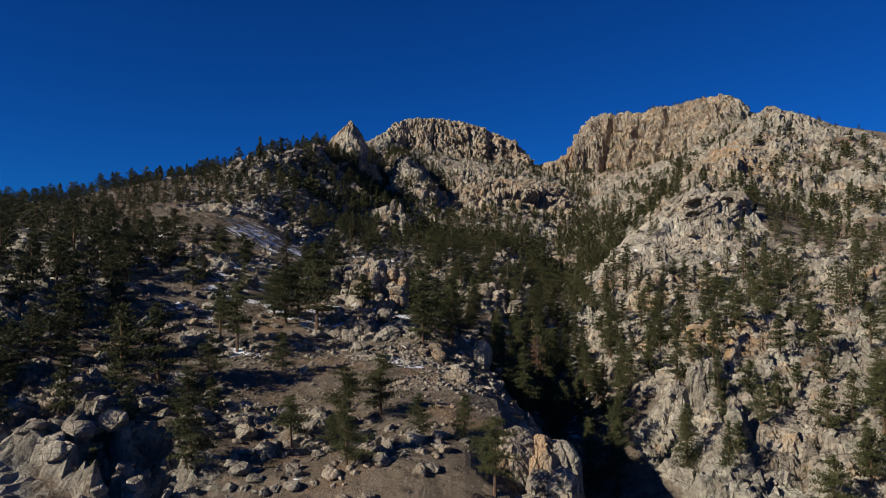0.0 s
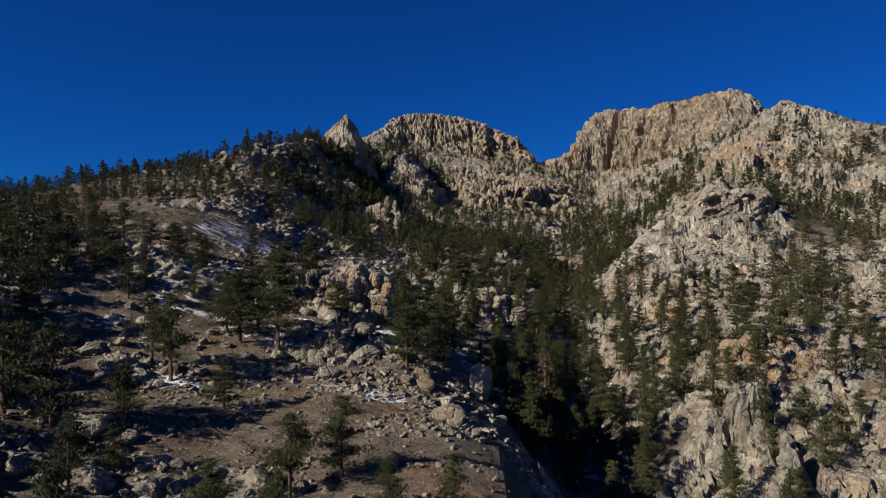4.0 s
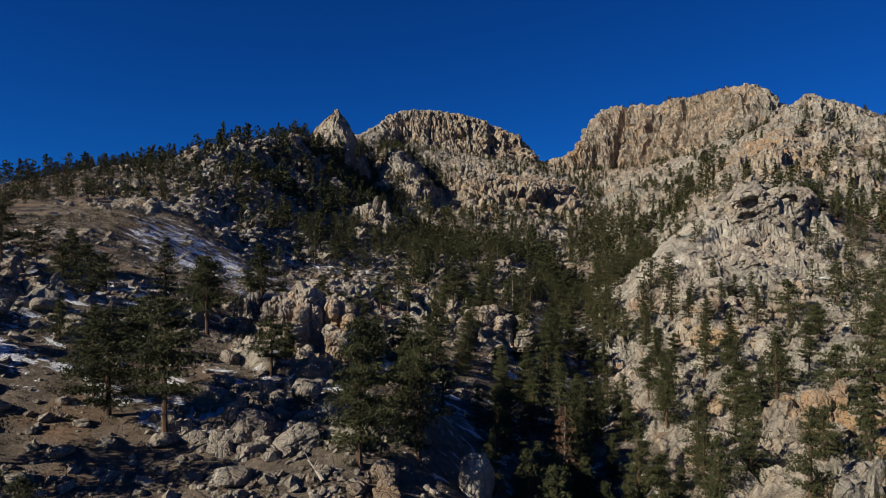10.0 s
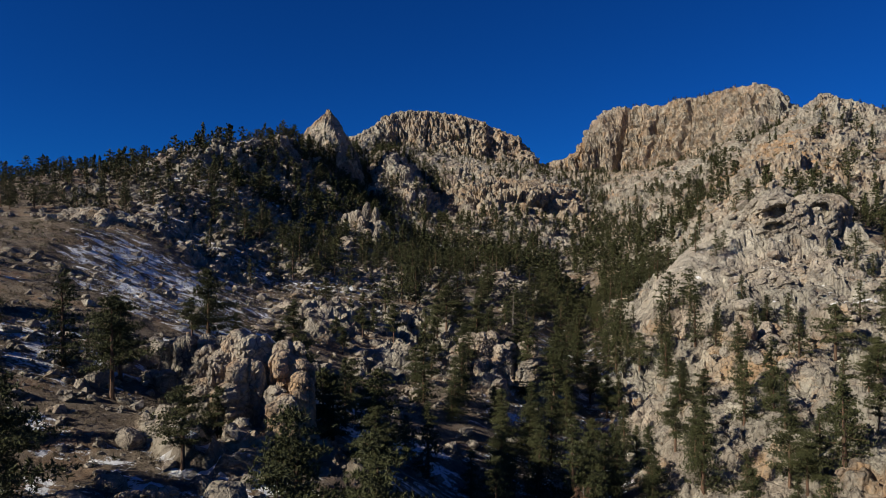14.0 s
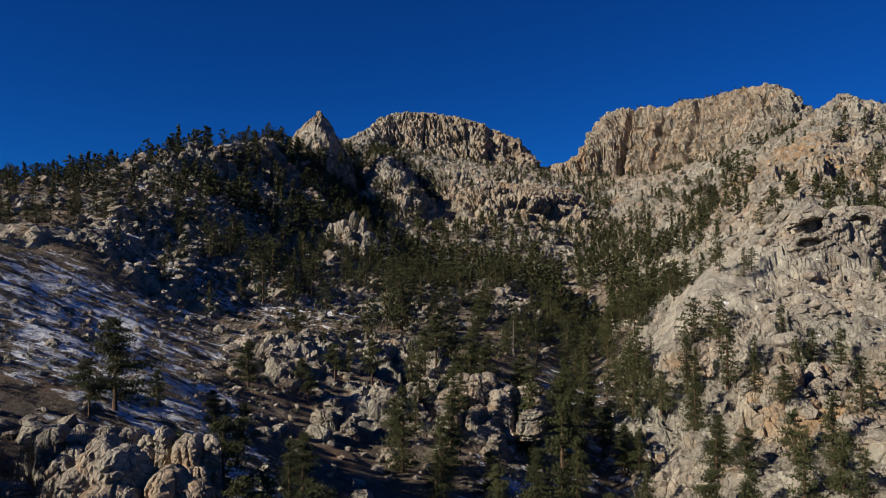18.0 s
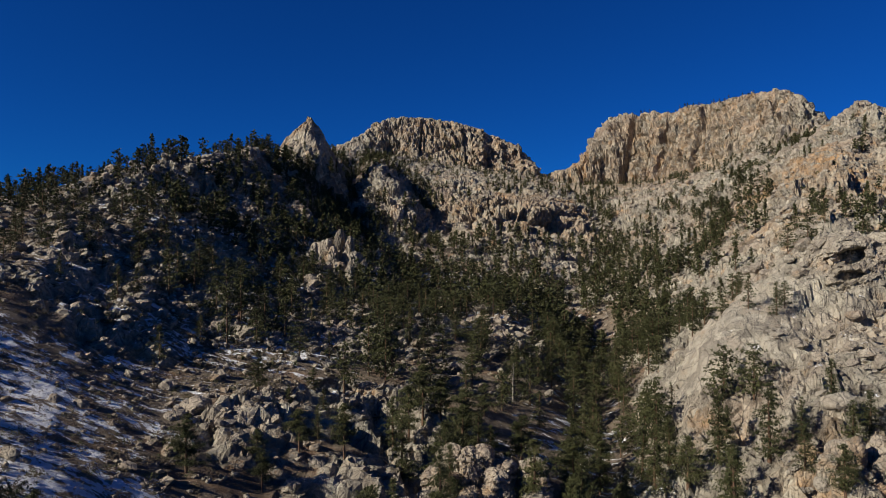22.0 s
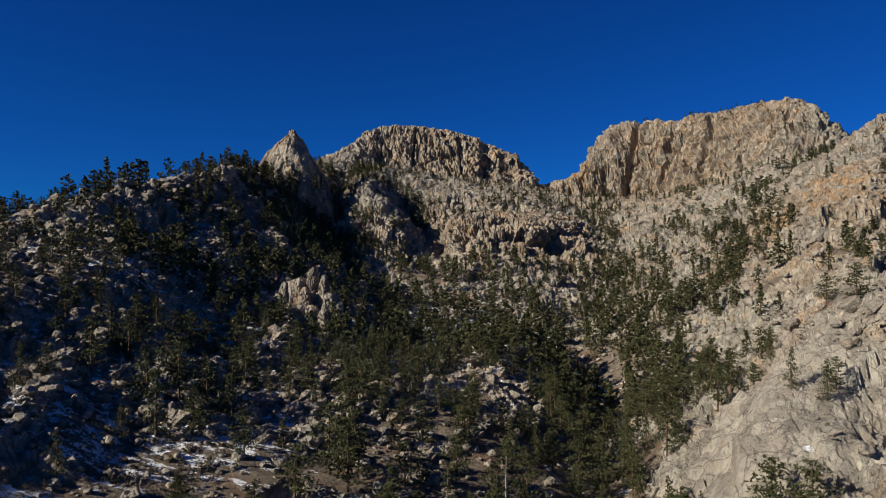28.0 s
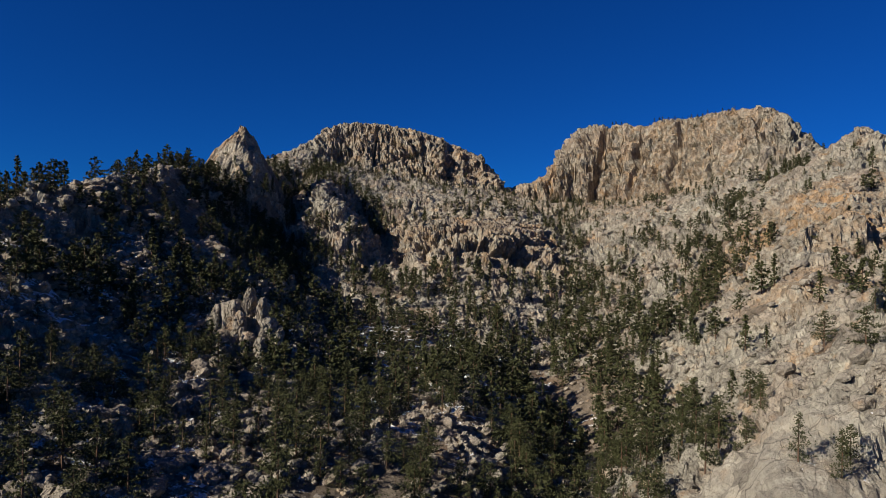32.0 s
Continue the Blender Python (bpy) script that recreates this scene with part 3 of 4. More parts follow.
def deadwood_material():
    m, n, b = material("bleached_wood")
    coord = n.nodes.new("ShaderNodeTexCoord").outputs["Object"]
    n.links.new(ramp(n, noise_node(n, 3, 6, 0.7, coord), (0.3, (0.2, 0.17, 0.14)), (0.7, (0.42, 0.38, 0.33))), b.inputs["Base Color"])
    b.inputs["Roughness"].default_value = 0.9
    return m


DEADWOOD = deadwood_material()
GROUND, GRANITE, BARK = ground_material(), boulder_material("weathered_granite", 0.12), bark_material()
OCHRE_GRANITE = boulder_material("ochre_granite", 0.9)
PINE = needle_material("pine_needles", (0.022, 0.027, 0.011), (0.052, 0.056, 0.022), (0.095, 0.096, 0.037))
FIR = needle_material("fir_needles", (0.02, 0.026, 0.01), (0.048, 0.053, 0.021), (0.09, 0.092, 0.035))


# ---- making objects ----
def mesh_from(name, verts, faces, mats, slots=None, flat=True):
    me = bpy.data.meshes.new(name)
    me.from_pydata(verts, [], faces)
    for mt in mats:
        me.materials.append(mt)
    if slots is not None:
        me.polygons.foreach_set("material_index", slots)
    me.polygons.foreach_set("use_smooth", [not flat] * len(me.polygons))
    me.update()
    return me


def array_mesh(name, verts, tris, mat, smooth_faces=False):
    """A mesh of triangles from arrays."""
    me = bpy.data.meshes.new(name)
    verts, tris = np.asarray(verts, np.float32), np.asarray(tris, np.int32)
    me.vertices.add(len(verts))
    me.vertices.foreach_set("co", verts.ravel())
    me.loops.add(tris.size)
    me.loops.foreach_set("vertex_index", tris.ravel())
    me.polygons.add(len(tris))
    me.polygons.foreach_set("loop_start", np.arange(0, tris.size, tris.shape[1], dtype=np.int32))
    me.polygons.foreach_set("use_smooth", np.full(len(tris), smooth_faces))
    me.materials.append(mat)
    me.update(calc_edges=True)
    return me


def under(ob, parent, label=""):
    ob.parent = parent
    return tagged(ob, label) if label else ob


# ---- the ground ----
def axis(*parts):
    out = [parts[0][0]]
    for a, b, s in parts:
        n = max(1, round((b - a) / s))
        out += [a + (b - a) * k / n for k in range(1, n + 1)]
    return np.array(out)


xs = axis((-4000, -1000, 600), (-1000, -340, 110), (-340, -180, 8), (-180, -110, 1.7), (-110, -60, 0.9), (-60, 80, 0.52), (80, 150, 0.6), (150, 235, 0.8), (235, 392, 5), (392, 1000, 110), (1000, 4000, 600))
ys = axis((-4000, -1000, 600), (-1000, -140, 110), (-140, 40, 6), (40, 60, 1.2), (60, 200, 0.52), (200, 290, 0.8))


def make_ground():
    # beyond the near slope the rows are spaced along the rising ground, so that the cliffs are as fine as the slopes
    probe = np.arange(290, 741, 1.5)
    rise = plain_height(np.repeat(xs, len(probe)), np.tile(probe, len(xs))).reshape(len(xs), -1)
    run = np.cumsum(np.hypot(1.5, np.diff(rise, axis=1)), 1)
    run = np.concatenate([np.zeros((len(xs), 1)), run], 1)
    up = np.linspace(0, 1, 470)[1:]
    fine = np.stack([np.interp(up * r[-1], r, probe) for r in run], 1)
    tail = axis((740, 800, 6), (800, 1400, 110), (1400, 4600, 600))[1:]
    gy = np.concatenate([np.repeat(ys[:, None], len(xs), 1), fine, np.repeat(tail[:, None], len(xs), 1)])
    gx = np.repeat(xs[None, :], len(gy), 0)
    x0, y0 = gx.ravel(), gy.ravel()
    x, y, z, rock = shaped(x0, y0)
    out = np.maximum.reduce([X0 - x, x - X1, Y0 - y, y - Y1, np.zeros_like(x)])
    z = z - 0.12 * np.minimum(out, 900)
    nx, ny = len(xs), len(gy)
    idx = np.arange(nx * ny).reshape(ny, nx)
    quads = np.stack([idx[:-1, :-1], idx[:-1, 1:], idx[1:, 1:], idx[1:, :-1]], -1).reshape(-1, 4)
    me = array_mesh("ground", np.stack([x, y, z], -1), quads, GROUND)
    snow = SNOW(x0, y0)
    for name, values in (("rock", rock), ("snow", snow), ("ochre", OCHRE(x, y)), ("pale", 0.6 * np.maximum(SLAB(x0, y0), 0.6 * within(x0, y0, 86, 256, 26, 24, 20))), ("joint", rock * (1 - 0.85 * SLAB(x0, y0)))):
        a = me.attributes.new(name, "FLOAT", "POINT")
        a.data.foreach_set("value", values.astype(np.float32))
    ob = new("ground", me)
    return tagged(ob, "steep rocky mountainside with dry soil and thin snow", "ground", kind="structure")


def SNOW(x, y):
    """Where snow has stayed: the shaded foot of the western slope, hollows and ravines."""
    s = 0.64 * within(x, y, -46, 184, 42, 15, -50, 0.4)
    for cx, cy, rx, ry, turn, much in ((-46, 205, 16, 26, -10, 0.5), (-50, 262, 38, 44, 0, 0.56), (-42, 106, 8, 4, 10, 0.45), (-21, 112, 6, 3, 0, 0.95), (-33, 96, 4, 2.5, 0, 0.7), (-10, 98, 4, 2, 0, 0.7),
                                       (-8, 158, 12, 9, 0, 0.75), (20, 190, 16, 110, -8, 0.45), (-45, 320, 56, 60, 0, 0.6), (80, 225, 26, 40, 0, 0.32), (10, 350, 50, 60, 0, 0.5), (-80, 140, 30, 40, 0, 0.4), (-36, 119, 18, 9, 0, 0.5), (-18, 123, 10, 5, 0, 0.55), (-45, 137, 16, 12, 0, 0.55), (4, 142, 12, 16, 0, 0.52), (-30, 66, 40, 12, 0, 0.2)):
        s = np.maximum(s, much * within(x, y, cx, cy, rx, ry, turn, 0.4))
    return s


def OCHRE(x, y):
    """Where the rock is stained yellow and orange."""
    s = np.zeros(x.shape)
    for cx, cy, rx, ry, turn, much in ((104, 708, 9, 22, 0, 1.0), (-90, 506, 9, 12, 0, 0.8), (142, 388, 28, 34, 35, 0.95), (58, 202, 9, 12, 0, 1.0), (70, 520, 12, 16, 0, 0.9), (52, 140, 8, 10, 0, 0.9), (112, 330, 14, 22, 20, 0.6), (20, 688, 70, 34, 0, 0.48), (160, 630, 80, 70, -34, 0.48), (30, 500, 50, 36, 0, 0.5), (-14, 133, 8, 5, 0, 0.5)):
        s = np.maximum(s, much * within(x, y, cx, cy, rx, ry, turn, 0.5))
    return s


make_ground()


# ---- trees ----
def tube(points, radii, sides=6):
    v, f = [], []
    for k, (p, r) in enumerate(zip(points, radii)):
        for s in range(sides):
            a = 2 * math.pi * s / sides
            v.append((p[0] + r * math.cos(a), p[1] + r * math.sin(a), p[2]))
        if k:
            for s in range(sides):
                a, b = (k - 1) * sides + s, (k - 1) * sides + (s + 1) % sides
                f.append((a, b, b + sides, a + sides))
    f.append(tuple(range(len(v) - sides, len(v))))
    return v, f


def tufts(rng, centres, sizes, blades, wide=0.22):
    """Sprays of narrow leaf blades round each centre."""
    m = len(centres)
    c = np.repeat(centres, blades, 0)
    s = np.repeat(sizes, blades)[:, None]
    d = rng.normal(size=(m * blades, 3))
    d[:, 2] = d[:, 2] * 0.85 + 0.3
    d /= np.linalg.norm(d, axis=1, keepdims=True)
    side = np.cross(d, rng.normal(size=d.shape) * 0.55 + (0, 0, 1))
    side /= np.linalg.norm(side, axis=1, keepdims=True)
    a = c - d * s * 0.25 + side * s * wide
    b = c - d * s * 0.25 - side * s * wide
    t = c + d * s
    v = np.stack([a, b, t], 1).reshape(-1, 3)
    return v, np.arange(len(v)).reshape(-1, 3)


def crown_shape(rng, tall, kind, count):
    """Places of the needle clumps on the boughs of a tree one unit tall, and the boughs."""
    centres, boughs = [], []
    low = {"pine": 0.13, "fir": 0.05, "old": 0.3}[kind]
    n = {"pine": 30, "fir": 44, "old": 24}[kind]
    for k in range(n):
        h = low + (1 - low) * ((k + rng.random() * 0.9) / n) ** 0.92
        up = (h - low) / (1 - low)
        if kind == "fir":
            reach = 0.22 * (1 - up) ** 0.8 + 0.014
        elif kind == "pine":
            reach = 0.34 * (1 - up) ** 0.62 * (0.55 + 0.45 * min(1, up * 4)) + 0.014
        else:
            reach = 0.31 * (1 - up**1.5) ** 0.75 * (0.6 + 0.4 * min(1, up * 4)) + 0.02
        reach *= 0.6 + 0.6 * rng.random()
        a = rng.random() * 2 * math.pi
        rise = (-0.12 if kind == "fir" else 0.1) + 0.2 * rng.random() * up
        tip = np.array([math.cos(a) * reach, math.sin(a) * reach, h + rise * reach])
        root = np.array([0, 0, h - 0.012])
        boughs.append((root, tip))
        m = max(2, int(count / n * (0.4 + 1.4 * reach / 0.2)))
        for q in range(m):
            t = 0.14 + 0.92 * (q + rng.random()) / m
            spread = 0.02 + 0.05 * reach / 0.28
            centres.append(root + (tip - root) * t + rng.normal(size=3) * np.array([spread, spread, spread * 0.22]))
    return np.array(centres) * tall, [(r * tall, t * tall) for r, t in boughs]


def tree_proto(seed, kind, tall, count, blades, fine=1.0):
    rng = np.random.default_rng(seed)
    c, boughs = crown_shape(rng, tall, kind, count)
    size = {"pine": 0.047, "fir": 0.039, "old": 0.047}[kind] * tall * fine * (0.7 + 0.6 * rng.random(len(c)))
    v, t = tufts(rng, c, size, blades, 0.17)
    crown = array_mesh("crown", v, t, FIR if kind == "fir" else PINE)
    bend = rng.normal(size=2) * 0.012 * tall
    pts = [(bend[0] * (k / 6) ** 2, bend[1] * (k / 6) ** 2, tall * (-0.05 + 0.98 * k / 6)) for k in range(7)]
    r0 = 0.021 * tall
    tv, tf = tube(pts, [r0 * 1.25, r0, r0 * 0.9, r0 * 0.72, r0 * 0.5, r0 * 0.3, r0 * 0.08], 8)
    lv, lf = [], []
    for root, tip in boughs:
        w = r0 * 0.16
        k = len(lv)
        mid = (root + tip) / 2 + np.array([0, 0, -0.01 * tall])
        for p, q in ((root, w), (mid, w * 0.7), (tip, w * 0.2)):
            lv += [(p[0] + q, p[1], p[2] - q), (p[0] - q, p[1] + q, p[2]), (p[0], p[1] - q, p[2] + q)]
        for o in (0, 3):
            for s in range(3):
                a, b = k + o + s, k + o + (s + 1) % 3
                lf.append((a, b, b + 3, a + 3))
    trunk = mesh_from("trunk", tv + lv, tf + [tuple(i + len(tv) for i in q) for q in lf], [BARK])
    thing = new("fir_tree" if kind == "fir" else "pine_tree")
    under(new("trunk", trunk), thing, "reddish-brown flaky trunk with bare boughs")
    under(new("crown", crown), thing)
    label = {"pine": "dark green pine with open irregular crown on rocky slope", "fir": "slender dark green fir with conical crown",
             "old": "tall old pine with bare lower trunk and flat crown"}[kind]
    return tagged(thing, label, "tree", group="fir trees" if kind == "fir" else "pine trees")


# how thickly trees stand, by place: centre, half sizes, turn, thickness, share of firs, height
WOODS = [
    (-118, 215, 50, 125, 0, 0.9, 0.0, 5.6), (-85, 128, 30, 34, 0, 0.8, 0.0, 8.5), (-50, 126, 24, 20, 0, 0.5, 0.05, 8.5), (-70, 90, 30, 30, 0, 1.0, 0.0, 8.5), (-38, 68, 36, 10, 0, 0.55, 0.0, 6.5),
    (-66, 330, 50, 70, 0, 0.68, 0.25, 7.6), (-72, 440, 40, 60, 0, 0.95, 0.3, 7.0), (-56, 278, 28, 38, 0, 0.6, 0.2, 8.4), (-12, 300, 34, 60, 0, 0.45, 0.3, 8.0),
    (20, 150, 15, 48, -8, 0.8, 0.75, 10.0), (30, 215, 11, 60, -5, 0.75, 0.8, 10.0), (-6, 148, 16, 12, 0, 0.4, 0.4, 9.0), (36, 300, 18, 60, 0, 0.6, 0.6, 8.5),
    (8, 385, 46, 46, 0, 0.5, 0.4, 7.5), (78, 350, 26, 24, 40, 1.0, 0.4, 7.5), (108, 400, 15, 50, -35, 1.0, 0.4, 7.0), (165, 475, 12, 40, -55, 0.9, 0.2, 5.5),
    (43, 165, 8, 60, -4, 0.55, 0.6, 9.0), (96, 150, 46, 60, 0, 0.38, 0.2, 9.0), (60, 120, 26, 34, 0, 0.32, 0.3, 9.0), (190, 300, 90, 100, 0, 0.4, 0.1, 6.5), (60, 215, 16, 12, 0, 0.12, 0.5, 9.0),
    (95, 230, 14, 8, 0, 0.5, 0.3, 6.0), (-60, 560, 26, 60, 10, 0.7, 0.2, 6.5), (60, 420, 36, 40, 0, 0.6, 0.2, 6.5), (20, 445, 50, 22, 0, 0.5, 0.2, 6.0),
    (62, 300, 14, 44, 0, 1.0, 0.5, 8.0), (40, 600, 90, 90, 0, 0.16, 0.2, 3.8), (170, 570, 70, 80, 0, 0.13, 0.1, 3.6), (215, 430, 60, 30, 0, 0.1, 0.1, 3.0), (-60, 520, 10, 70, 12, 1.0, 0.3, 6.5), (-20, 540, 6, 40, 14, 0.9, 0.3, 6.0), (40, 455, 45, 12, 8, 0.6, 0.3, 6.5), (76, 450, 20, 45, -5, 0.9, 0.3, 6.5), (100, 620, 14, 60, -12, 0.45, 0.1, 4.5), (120, 470, 30, 25, -30, 0.8, 0.2, 5.5), (40, 560, 40, 10, 8, 0.25, 0.2, 5.0), (70, 390, 22, 40, 0, 0.85, 0.4, 7.5), (20, 345, 30, 30, 0, 0.45, 0.4, 8.0), (-40, 640, 40, 14, 0, 0.5, 0.1, 4.0), (10, 530, 48, 18, 0, 0.3, 0.3, 5.0), (92, 560, 12, 60, -8, 0.7, 0.2, 5.0), (-50, 600, 14, 50, 20, 0.9, 0.2, 5.5), (172, 648, 76, 7, -62, 0.6, 0.1, 3.0), (-5, 697, 55, 5, 0, 0.6, 0.1, 3.0), (150, 560, 50, 12, -50, 0.5, 0.1, 4.0), (-22, 215, 16, 22, 0, 0.22, 0.3, 7.0), (6, 220, 18, 36, 0, 0.3, 0.5, 9.0),
]
BARE = [(-40, 332, 13, 12, 0), (145, 390, 20, 24, 35), (-36, 492, 12, 26, 25), (68, 500, 9, 30, -8), (-13, 95, 26, 20, -8), (-58, 195, 24, 48, -12), (58, 246, 13, 24, 15), (86, 250, 12, 14, 0), (125, 354, 15, 18, 0), (-34, 180, 20, 34, 0), (-87, 506, 20, 18, 0), (213, 566, 16, 16, 0), (62, 256, 14, 20, -30), (-76, 206, 24, 38, -10), (198, 452, 22, 14, 0)]


# single trees that stand out: x, y, height
PINE_SPOTS = [(-24.0, 109.3, 11.8), (-18.7, 123.0, 6.4), (-6.7, 105.9, 9.9), (-29.3, 110.1, 9.6), (-31.9, 112.5, 8.3), (-32.7, 96.5, 9.7), (-31.3, 161.1, 9.6), (48.7, 133.8, 8.5), (-2.3, 110.5, 10.9), (-7.3, 111.9, 10.4),
              (-13.4, 74.6, 6.8), (-36.2, 99.4, 8.2), (-31.5, 83.5, 6.6), (-34.0, 67.9, 4.6), (-24.9, 91.7, 5.4), (57.1, 119.9, 4.9), (55.5, 139.9, 8.0)]
SLOPE_SPOTS = [(-28.2, 194.0, 7.2), (-23.4, 167.2, 4.9), (-19.7, 165.8, 5.7), (-9.6, 242.1, 11.1), (-1.5, 226.8, 9.8), (-17.8, 207.8, 6.1), (-13.6, 247.5, 11.8), (-41.6, 246.2, 11.0),
               (-46.9, 228.0, 6.1), (-22.1, 250.8, 5.7), (-33.0, 257.5, 9.1), (-32.1, 157.8, 5.7), (-29.6, 166.9, 4.3)]
FIR_SPOTS = [(7.5, 125.4, 5.2), (4.4, 120.8, 6.7), (13.6, 134.6, 8.3), (1.1, 180.2, 9.4), (44.9, 219.7, 10.7), (53.0, 226.0, 9.6), (60.9, 217.3, 5.5), (47.1, 167.8, 7.9), (47.5, 153.8, 11.4), (16.6, 160.2, 13.9),
             (10.4, 120.4, 12.0), (16.6, 144.1, 14.6), (22.8, 107.3, 11.5), (38.0, 100.3, 6.6), (-4.0, 182.3, 11.5), (2.2, 187.5, 10.1), (49.8, 213.1, 11.3)]
GULLY_SPOTS = [(64.6, 213.8, 7.5), (67.3, 249.6, 6.8), (70.2, 252.4, 5.5), (63.5, 253.8, 7.1), (43.0, 209.4, 12.3), (51.5, 206.2, 6.7), (60.4, 210.9, 8.3), (65.6, 206.6, 7.9), (14.7, 203.5, 14.4), (19.3, 199.6, 13.4), (35.5, 221.2, 10.1), (8.4, 270.7, 8.6), (54.7, 213.6, 7.1), (48.1, 224.9, 6.1),
               (15.6, 258.9, 7.6), (-11.9, 260.1, 12.1), (-13.4, 282.0, 12.1), (-2.2, 293.9, 10.4), (19.2, 256.1, 10.0)]


def stand_of_trees():
    spots = []
    grid = {}
    for group, fir in ((PINE_SPOTS, False), (SLOPE_SPOTS, False), (FIR_SPOTS, True), (GULLY_SPOTS, True)):
        for x, y, h in group:
            grid.setdefault((int(x // 4), int(y // 4)), []).append((x, y))
            spots.append((x, y, ground_z(x, y), h, fir, (x * 37 + y * 11) % 360))
    rng = np.random.default_rng(21)
    n = 52000
    x, y = rng.uniform(-175, 290, n), rng.uniform(45, 690, n)
    most, share, tall = np.zeros(n), np.zeros(n), np.full(n, 7.0)
    for cx, cy, rx, ry, turn, much, firs, h in WOODS:
        w = much * within(x, y, cx, cy, rx, ry, turn)
        better = w > most
        most, share, tall = np.where(better, w, most), np.where(better, firs, share), np.where(better, h, tall)
    for b in BARE:
        most = most * (1 - 0.97 * within(x, y, *b))
    clumps = np.clip(1.0 + 1.2 * smooth(x, y, 15.0, 55) + 0.7 * smooth(x, y, 6.0, 56), 0.0, 2.0)
    most = most * np.where(y > 280, clumps, 0.75 + 0.5 * smooth(x, y, 14.0, 55))
    z = height(x, y)[0]
    slope = np.hypot(height(x + 1.2, y)[0] - z, height(x, y + 1.2)[0] - z) / 1.2
    keep = (rng.random(n) < most * np.where(y > 250, 0.42, 0.55)) & (slope < 1.9)
    x, y, z, _ = shaped(x, y)
    for k in np.nonzero(keep)[0]:
        gap = (3.0 if y[k] < 300 else 2.4) + 1.4 * rng.random()
        cell = (int(x[k] // 4), int(y[k] // 4))
        if any(math.hypot(x[k] - px, y[k] - py) < gap for a in (-1, 0, 1) for b in (-1, 0, 1) for px, py in grid.get((cell[0] + a, cell[1] + b), ())):
            continue
        grid.setdefault(cell, []).append((x[k], y[k]))
        h = tall[k] * (0.55 + 0.6 * rng.random()) * (1.18 if y[k] > 250 else 1.0)
        spots.append((x[k], y[k], z[k], h, rng.random() < share[k], rng.random() * 360))
    return spots


SPOTS = stand_of_trees()
PROTO_TALL = 10.0
PINES = [tree_proto(40 + k, "pine", PROTO_TALL, 780, 5, 0.76) for k in range(4)] + [tree_proto(60 + k, "old", PROTO_TALL, 700, 5, 0.76) for k in range(2)]
FIRS = [tree_proto(80 + k, "fir", PROTO_TALL, 800, 5, 0.8) for k in range(3)]
FULL_PINES = [tree_proto(140 + k, "pine", PROTO_TALL, 1400, 6, 0.57) for k in range(4)] + [tree_proto(160 + k, "old", PROTO_TALL, 1250, 6, 0.57) for k in range(2)]
FULL_FIRS = [tree_proto(180 + k, "fir", PROTO_TALL, 1500, 6, 0.6) for k in range(3)]


def plant(kinds, k, x, y, z, h, turn):
    s = h / PROTO_TALL
    t = copy_thing(kinds[k % len(kinds)], pose(x, y, z - 0.15, 0, 0, turn))
    t.scale = (s * (0.95 + 0.3 * ((k * 7) % 10) / 10), s * (0.95 + 0.3 * ((k * 3) % 10) / 10), s)
    return t


def nearness(s):
    return math.hypot(s[0] - 5, s[1] - min(157, s[1] - 45))


ORDER = sorted(SPOTS, key=nearness)
NEAR, FARTHER = ORDER[:300], ORDER[300:]
for k, (x, y, z, h, fir, turn) in enumerate(NEAR):
    plant((FULL_FIRS if fir else FULL_PINES) if k < 150 else (FIRS if fir else PINES), k, x, y, z, h, turn)
for proto in PINES + FIRS + FULL_PINES + FULL_FIRS:
    for o in (*proto.children_recursive, proto):
        bpy.data.objects.remove(o)


def far_woods():
    """Trees too many to count, with a trunk and a crown each, in one mesh."""
    rng = np.random.default_rng(5)
    kits, full = [], []
    for k in range(10):
        kind = "fir" if k % 3 == 0 else "pine"
        for group, count, big, wide, blades in ((kits, 72, 0.072, 0.46, 3), (full, 300, 0.038, 0.28, 4)):
            c, _ = crown_shape(np.random.default_rng(200 + k), 1.0, kind, count)
            group.append(tufts(rng, c, big * (0.7 + 0.6 * rng.random(len(c))), blades, wide))
    vs, ts, bs, bt, base, bbase = [], [], [], [], 0, 0
    tv, tf = tube([(0, 0, -0.06), (0, 0, 0.5), (0, 0, 0.95)], [0.02, 0.014, 0.003], 5)
    tv = np.array(tv)
    tq = np.array([q for q in tf if len(q) == 4])
    for k, (x, y, z, h, fir, turn) in enumerate(FARTHER):
        v, t = (full if k < 750 else kits)[k % 10]
        c, s = math.cos(radians(turn)), math.sin(radians(turn))
        g = 1.0 + 0.35 * ((k * 7) % 10) / 10
        spin = np.array([[c * g, s * g, 0], [-s * g, c * g, 0], [0, 0, 1]]) * h
        vs.append(v @ spin + (x, y, z))
        ts.append(t + base)
        base += len(v)
        bs.append(tv * h + (x, y, z))
        bt.append(tq + bbase)
        bbase += len(tv)
    ob = new("far_woods", array_mesh("far_woods", np.concatenate(vs), np.concatenate(ts), PINE))
    tagged(ob, "scattered dark green pines and firs covering far slopes", "trees", kind="stuff")
    ob = new("far_trunks", array_mesh("far_trunks", np.concatenate(bs), np.concatenate(bt), BARK))
    tagged(ob, "brown trunks of the far pines and firs", "tree trunks", kind="stuff")


far_woods()


